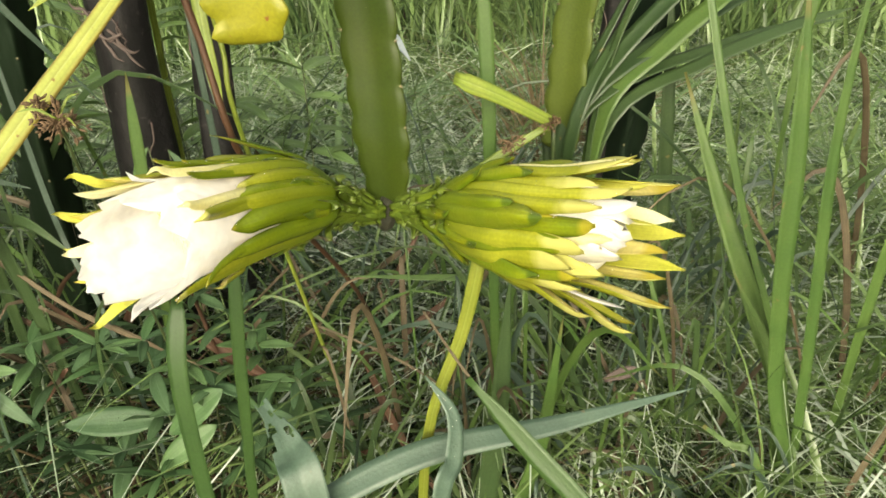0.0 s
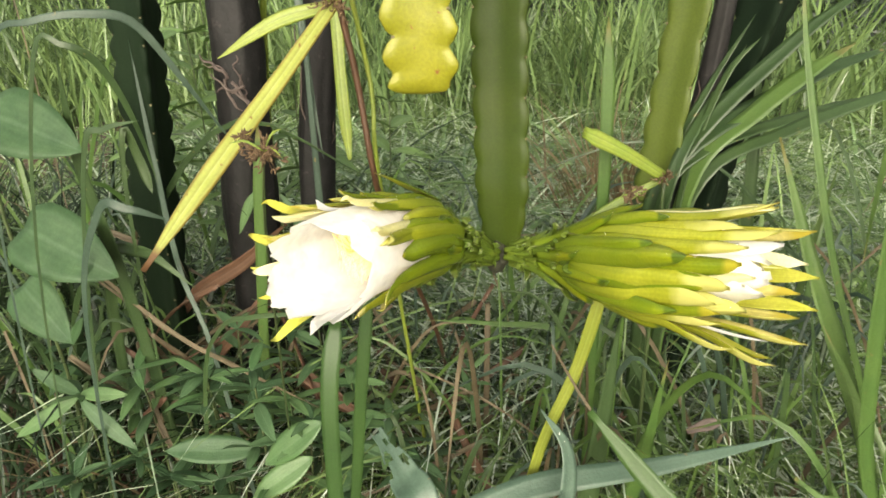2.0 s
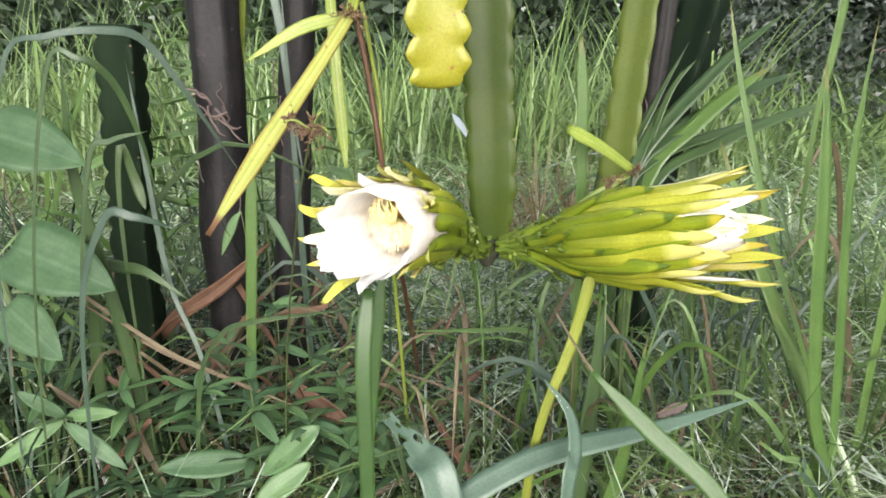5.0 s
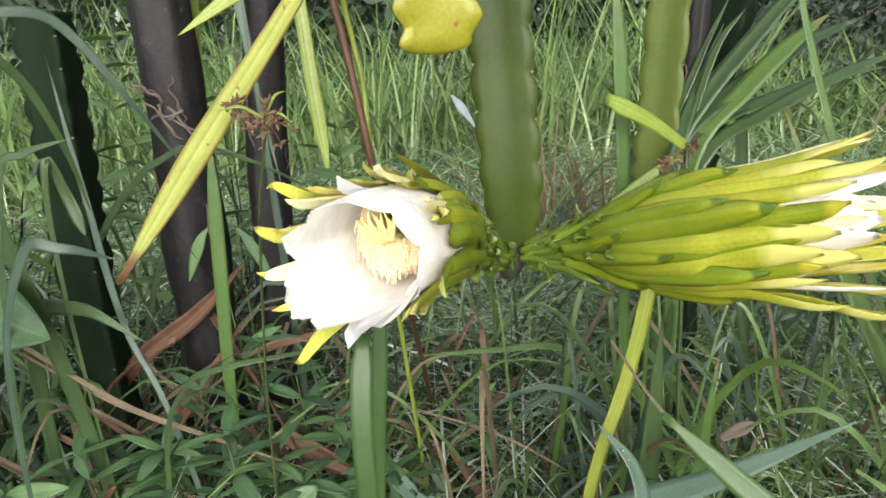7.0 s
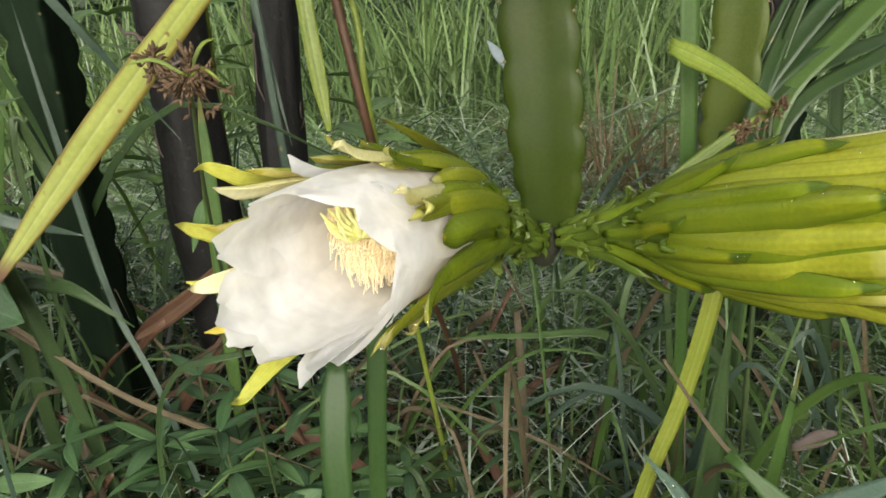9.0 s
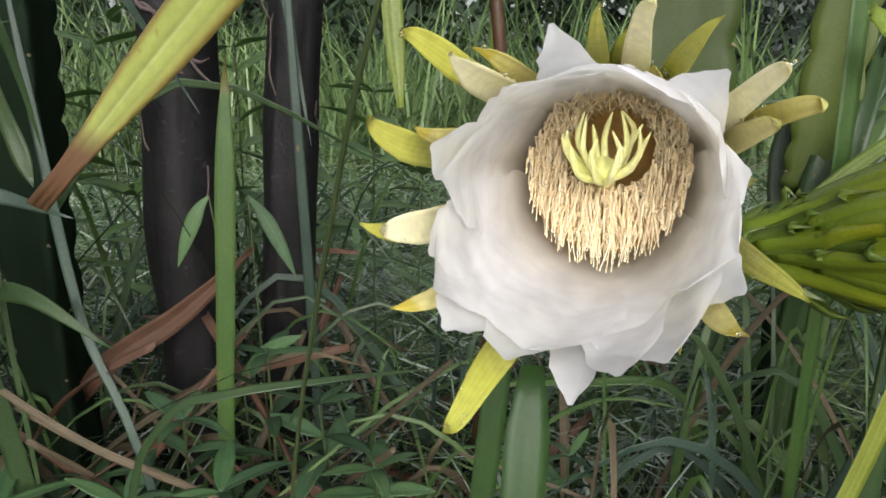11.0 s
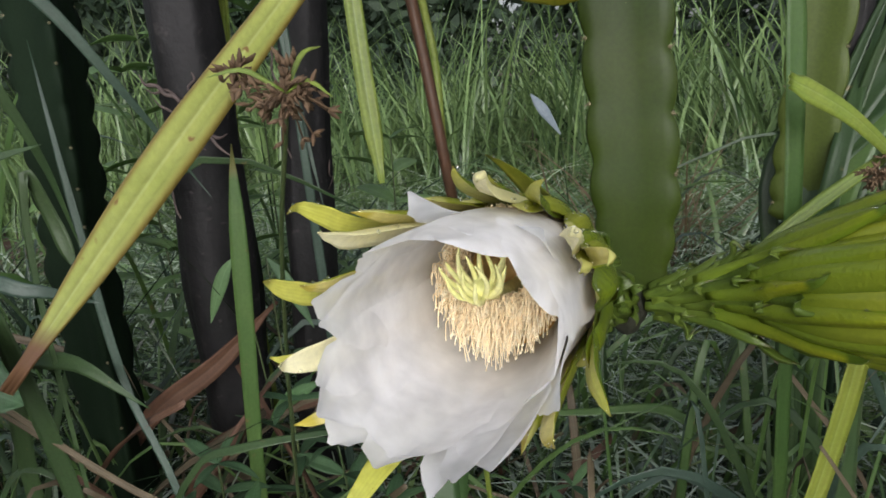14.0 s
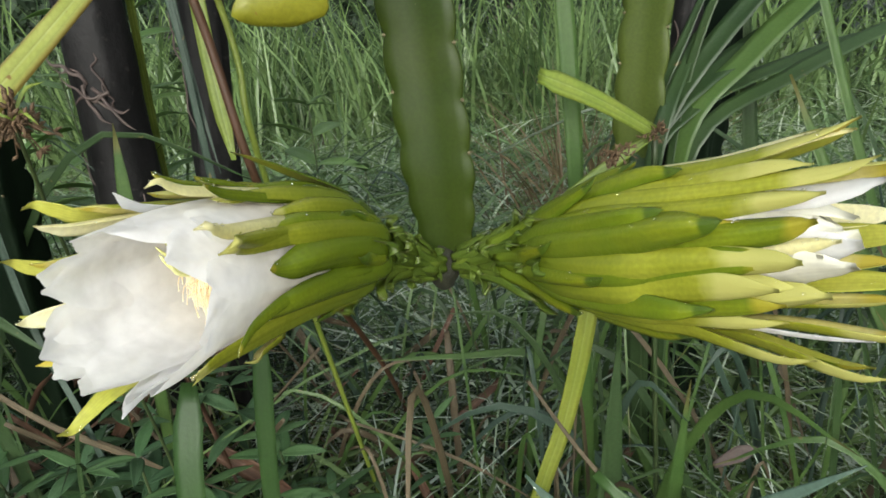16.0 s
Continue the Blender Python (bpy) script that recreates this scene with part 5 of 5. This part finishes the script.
for i in range(4):
    e = Vector((0.19 + 0.035 * i + rd.uniform(-0.02, 0.02), 0.80 + 0.03 * i, 0.74 - 0.016 * i + rd.uniform(-0.02, 0.02)))
    s = Vector((0.155 + rd.uniform(-0.015, 0.02), 0.78 + rd.uniform(-0.02, 0.05), 0.57))
    rows.append(([(0.15, 0.80, G0), (0.15, 0.80, 0.4), s, s.lerp(e, 0.5) + Vector((0, 0, 0.012)), e], rd.uniform(0.005, 0.0085), M_BLADE_D, dict(n=24, facing=(-0.5, -0.8, 0.6))))
for i, e in enumerate(((0.42, 0.92, 0.70), (0.36, 0.86, 0.77), (0.47, 0.95, 0.64))):
    s = Vector((0.16 + 0.004 * i, 0.79, 0.575))
    e = Vector(e)
    rows.append(([(0.16, 0.82, G0), (0.155, 0.80, 0.4), s, s.lerp(e, 0.55) + Vector((0, 0, 0.02)), e], rd.uniform(0.007, 0.0115), M_BLADE_D, dict(n=24, facing=(-0.5, -0.8, 0.6), belly=0.6)))
for pts, w in (([(0.191, 0.80, 0.575), (0.249, 0.82, 0.637), (0.299, 0.84, 0.676), (0.349, 0.86, 0.706)], 0.012), ([(0.182, 0.80, 0.57), (0.209, 0.80, 0.676), (0.238, 0.80, 0.717)], 0.0045), ([(0.20, 0.80, 0.569), (0.29, 0.84, 0.614), (0.386, 0.88, 0.644), (0.45, 0.90, 0.658)], 0.009)):
    rows.append(([(0.17, 0.80, G0), (0.175, 0.80, 0.42), *pts], w * 0.9, M_BLADE_D if w < 0.01 else M_BLADE, dict(n=26, facing=(-0.5, -0.8, 0.6), belly=0.65, depth=0.12)))
clump("fan of broad dark green blades behind the bud", (0.15, 0.80), rows)


# ---- herbs with broad leaves ----
def leaf_mesh(length, w, cup=0.15, droop=0.25, heart=False, seed=0):
    rd = random.Random(seed)
    n = 14
    c, ws = [], []
    for i in range(n):
        f = i / (n - 1)
        c.append(Vector((0, length * f, -droop * length * f * f)))
        if heart:
            a = math.sin(math.pi * min(1, f * 0.72 + 0.28)) ** 0.8 * (0.75 + 0.25 * min(f / 0.12, 1))
        else:
            a = 1.95 * f ** 0.72 * (1 - f) ** 0.85
        ws.append(max(0.0006, w * a))
    ph = rd.uniform(0, 6)
    return strap(bmesh.new(), c, Vector((1, 0, 0)), ws, 0.0006, lambda v, f: cup * abs(v) + 0.05 * math.sin(9 * f + ph) * abs(v), 7)


def herb(place, top, nodes, length, w, seed, label, light=False, spin=0.0, material=None):
    rd = random.Random(seed)
    hb = thing("leafy_herb", (place[0], place[1], ground_z(*place)), label, "herb", "leafy herbs")
    c = spline([(place[0], place[1], ground_z(*place) - 0.01), Vector((place[0], place[1], 0.2)).lerp(Vector(top), 0.5), top], 20)
    part("stem", tube(bmesh.new(), c, list(np.linspace(0.0018, 0.0009, 20)), 6), M_HSTEM, hb)
    for k in range(nodes):
        f = 1 - 0.5 * k / max(1, nodes)
        p = c[int(f * 19)]
        for j in range(2 if k else 4):
            q = spin + k * 1.57 + j * (math.pi if k else 1.6) + rd.uniform(-0.3, 0.3)
            size = rd.uniform(0.8, 1.1) * (0.6 + 0.4 * min(1, (k + 1) / 2))
            bm = leaf_mesh(length * size, w * size, rd.uniform(0.1, 0.3), rd.uniform(0.1, 0.45), False, rd.randint(0, 99))
            lf = part("leaf", bm, material or (M_BROAD_L if light or rd.random() < 0.3 else M_BROAD), hb, inner=material or M_BROAD_L)
            lf.matrix_world = Matrix.Translation(p) @ Matrix.Rotation(q, 4, "Z") @ Matrix.Rotation(rd.uniform(0.1, 0.6), 4, "X") @ Matrix.Rotation(rd.uniform(-0.4, 0.4), 4, "Y")
    return hb


def set_leaf(parent, base, tip, w, material, heart=False, face=(0.1, -0.8, 0.6), seed=0):
    """One leaf from base to tip, its upper side turned to a given direction."""
    p, d = Vector(base), Vector(tip) - Vector(base)
    y = d.normalized()
    x = y.cross(Vector(face)).normalized()
    lf = part("leaf", leaf_mesh(d.length, w, 0.2, 0.12, heart, seed), material, parent, inner=M_BROAD_L)
    lf.matrix_world = Matrix.Translation(p) @ Matrix((x, y, x.cross(y))).transposed().to_4x4()
    return lf


herb((-0.26, 0.64), (-0.264, 0.632, 0.390), 4, 0.058, 0.0115, 1, "green leafy herb with narrow pointed leaves", spin=0.4)
herb((-0.33, 0.68), (-0.335, 0.66, 0.36), 3, 0.055, 0.009, 2, "green leafy herb with narrow pointed leaves", spin=1.1)
broad = herb((-0.31, 0.64), (-0.270, 0.635, 0.29), 2, 0.05, 0.012, 3, "low herb with one broad pale oval leaf", True, 0.2)
set_leaf(broad, (-0.268, 0.632, 0.288), (-0.362, 0.60, 0.302), 0.024, M_BROAD_L, face=(-0.1, -0.7, 0.7), seed=4)
round_leaf = herb((-0.22, 0.65), (-0.205, 0.64, 0.33), 2, 0.05, 0.012, 4, "low herb with a broad round green leaf", spin=0.9)
set_leaf(round_leaf, (-0.190, 0.63, 0.335), (-0.258, 0.61, 0.285), 0.024, M_BROAD, False, (-0.1, -0.8, 0.6), 6)
set_leaf(round_leaf, (-0.20, 0.62, 0.295), (-0.265, 0.59, 0.255), 0.022, M_BROAD, False, (0.1, -0.7, 0.7), 7)
tall = herb((-0.466, 0.64), (-0.4656, 0.62, 0.348), 2, 0.05, 0.010, 5, "green leafy herb with paired pointed leaves on a thin stem", spin=0.7)
set_leaf(tall, (-0.466, 0.618, 0.346), (-0.540, 0.59, 0.305), 0.014, M_BROAD, seed=1)
set_leaf(tall, (-0.465, 0.618, 0.344), (-0.395, 0.595, 0.302), 0.014, M_BROAD_L, seed=2)
set_leaf(tall, (-0.465, 0.62, 0.35), (-0.50, 0.60, 0.39), 0.012, M_BROAD_L, seed=3)
set_leaf(tall, (-0.465, 0.62, 0.35), (-0.405, 0.61, 0.362), 0.012, M_BROAD, seed=5)
herb((-0.38, 0.74), (-0.385, 0.72, 0.34), 4, 0.055, 0.010, 7, "green leafy herb with narrow pointed leaves", spin=2.0)
herb((-0.52, 0.72), (-0.53, 0.70, 0.36), 3, 0.065, 0.013, 8, "green leafy herb with narrow pointed leaves", spin=1.6)
rd = random.Random(64)
for x, y, z, nodes in ((-0.233, 0.65, 0.345, 4), (-0.205, 0.66, 0.29, 3), (-0.336, 0.66, 0.362, 4), (-0.30, 0.60, 0.27, 3), (-0.36, 0.60, 0.265, 3), (-0.41, 0.62, 0.27, 3), (-0.47, 0.59, 0.26, 3), (-0.25, 0.58, 0.26, 3), (-0.40, 0.70, 0.33, 4), (-0.17, 0.62, 0.25, 3), (-0.445, 0.68, 0.31, 3), (-0.31, 0.70, 0.40, 4), (-0.28, 0.68, 0.34, 4), (-0.18, 0.70, 0.36, 4), (-0.22, 0.72, 0.40, 4), (-0.13, 0.68, 0.31, 4), (-0.26, 0.74, 0.43, 4), (-0.36, 0.70, 0.32, 4), (-0.09, 0.66, 0.27, 3), (-0.16, 0.64, 0.30, 3), (-0.42, 0.66, 0.36, 4)):
    herb((x + rd.uniform(-0.015, 0.015), y + 0.015), (x, y, z), nodes, rd.uniform(0.045, 0.062), rd.uniform(0.009, 0.013), rd.randrange(999), "green leafy herb with narrow pointed leaves", rd.random() < 0.4, rd.uniform(0, 3))
for x, y, z, nodes in ((-0.47, 1.02, 0.70, 6), (-0.42, 1.08, 0.62, 6), (-0.50, 1.12, 0.80, 6), (-0.43, 1.00, 0.50, 5), (-0.385, 1.12, 0.76, 6), (-0.30, 1.05, 0.52, 5), (-0.55, 0.98, 0.58, 5), (-0.22, 1.08, 0.60, 5), (-0.17, 1.12, 0.50, 4), (-0.45, 1.15, 0.86, 6)):
    herb((x, y), (x + rd.uniform(-0.02, 0.02), y - 0.02, z), nodes, rd.uniform(0.07, 0.095), rd.uniform(0.015, 0.021), rd.randrange(999), "tall weed with broad pale green leaves behind the posts", spin=rd.uniform(0, 3), material=M_WEED)
herb((-0.04, 0.73), (-0.04, 0.715, 0.36), 4, 0.035, 0.006, 9, "small herb with narrow leaves in the grass", spin=0.5)

vine = thing("climbing_vine", (-0.53, 0.66, 0.10), "climbing vine with large pale heart-shaped leaves", "vine")
vc = spline([(-0.53, 0.68, 0.09), (-0.51, 0.66, 0.35), (-0.53, 0.65, 0.55), (-0.51, 0.65, 0.72), (-0.53, 0.65, 0.9)], 40)
part("stem", tube(bmesh.new(), vc, [0.002] * 40, 6), M_HSTEM, vine)
for k, (p, tip, w) in enumerate((((-0.51, 0.645, 0.655), (-0.407, 0.62, 0.631), 0.034), ((-0.505, 0.645, 0.535), (-0.393, 0.615, 0.503), 0.038), ((-0.52, 0.64, 0.47), (-0.45, 0.60, 0.43), 0.026))):
    set_leaf(vine, p, tip, w, M_BROAD_L, True, (0.15 - 0.1 * k, -0.75, 0.5 + 0.08 * k), k)

# ---- dry litter ----
rd = random.Random(31)
for i in range(70):
    x, y = rd.uniform(-0.5, 0.15), rd.uniform(0.66, 0.98)
    z = rd.uniform(0.24, 0.44) if x < -0.2 else rd.uniform(0.15, 0.27)
    q = rd.uniform(-1.2, 1.2) + (0 if rd.random() < 0.5 else math.pi)
    ln = rd.uniform(0.08, 0.24)
    d = Vector((math.cos(q), 0.5 * math.sin(q), rd.uniform(-1.1, -0.2))).normalized()
    p = Vector((x, y, z))
    litter = thing("dry_leaf", p, "curled dry brown leaf caught in the undergrowth", "dry leaf", "dry leaves")
    blade(litter, [p - d * ln / 2, p + Vector((rd.uniform(-0.01, 0.01), 0, rd.uniform(-0.012, 0.012))), p + d * ln / 2], rd.uniform(0.0015, 0.006), (M_STRAW, M_STRAW_R, M_STRAW)[i % 3], n=14, facing=(rd.uniform(-0.8, 0.8), -0.8, 0.6), twist=rd.uniform(-2, 2), depth=0.6)

# ---- loose clumps of arching blades in the middle distance ----
rd = random.Random(77)
spots = [(0.0, 0.74, 0.37), (0.06, 0.67, 0.33), (0.12, 0.71, 0.38), (0.20, 0.70, 0.34), (-0.05, 0.64, 0.26), (0.28, 0.74, 0.40), (-0.62, 0.80, 0.50), (-0.52, 0.90, 0.45), (-0.70, 0.95, 0.6), (-0.46, 0.98, 0.42), (-0.40, 0.78, 0.34), (-0.20, 0.80, 0.30), (-0.12, 0.92, 0.34), (-0.05, 0.84, 0.26), (0.02, 0.95, 0.34), (0.10, 0.86, 0.30), (0.18, 0.76, 0.24), (0.24, 0.90, 0.34), (0.32, 0.80, 0.36), (0.40, 0.92, 0.45), (0.50, 0.82, 0.5), (0.62, 1.0, 0.55), (-0.30, 1.05, 0.42), (0.0, 1.15, 0.40), (0.16, 0.66, 0.17), (-0.06, 0.68, 0.17), (0.30, 0.64, 0.2), (0.42, 0.62, 0.26), (-0.58, 0.70, 0.30), (0.22, 0.55, 0.16), (0.36, 0.52, 0.2)]
for k, (x, y, h) in enumerate(spots):
    rows = []
    for i in range(11):
        q = rd.uniform(0, 2 * math.pi)
        hh = h * rd.uniform(0.6, 1.15)
        out = hh * rd.uniform(0.25, 1.0)
        d = Vector((math.cos(q), 0.6 * math.sin(q), 0))
        p = Vector((x + rd.uniform(-0.03, 0.03), y + rd.uniform(-0.02, 0.03), G0))
        sag = rd.uniform(0.55, 1.0)
        rows.append(([p, p + d * out * 0.25 + Vector((0, 0, hh * 0.6)), p + d * out * 0.6 + Vector((0, 0, hh * 0.95)), p + d * out + Vector((0, 0, hh * sag))], rd.uniform(0.0014, 0.0044), (M_BLADE_D, M_BLADE, M_BLADE_B, M_BLADE, M_BLADE_D, M_BLADE_B, M_BLADE, M_BLADE_D, M_STRAW)[rd.randrange(9)], dict(n=14, facing=(rd.uniform(-0.7, 0.7), -0.8, rd.uniform(0.2, 0.9)), twist=rd.uniform(-0.8, 0.8))))
    clump("arching green grass blades in the undergrowth", (x, y), rows, "grass clumps")
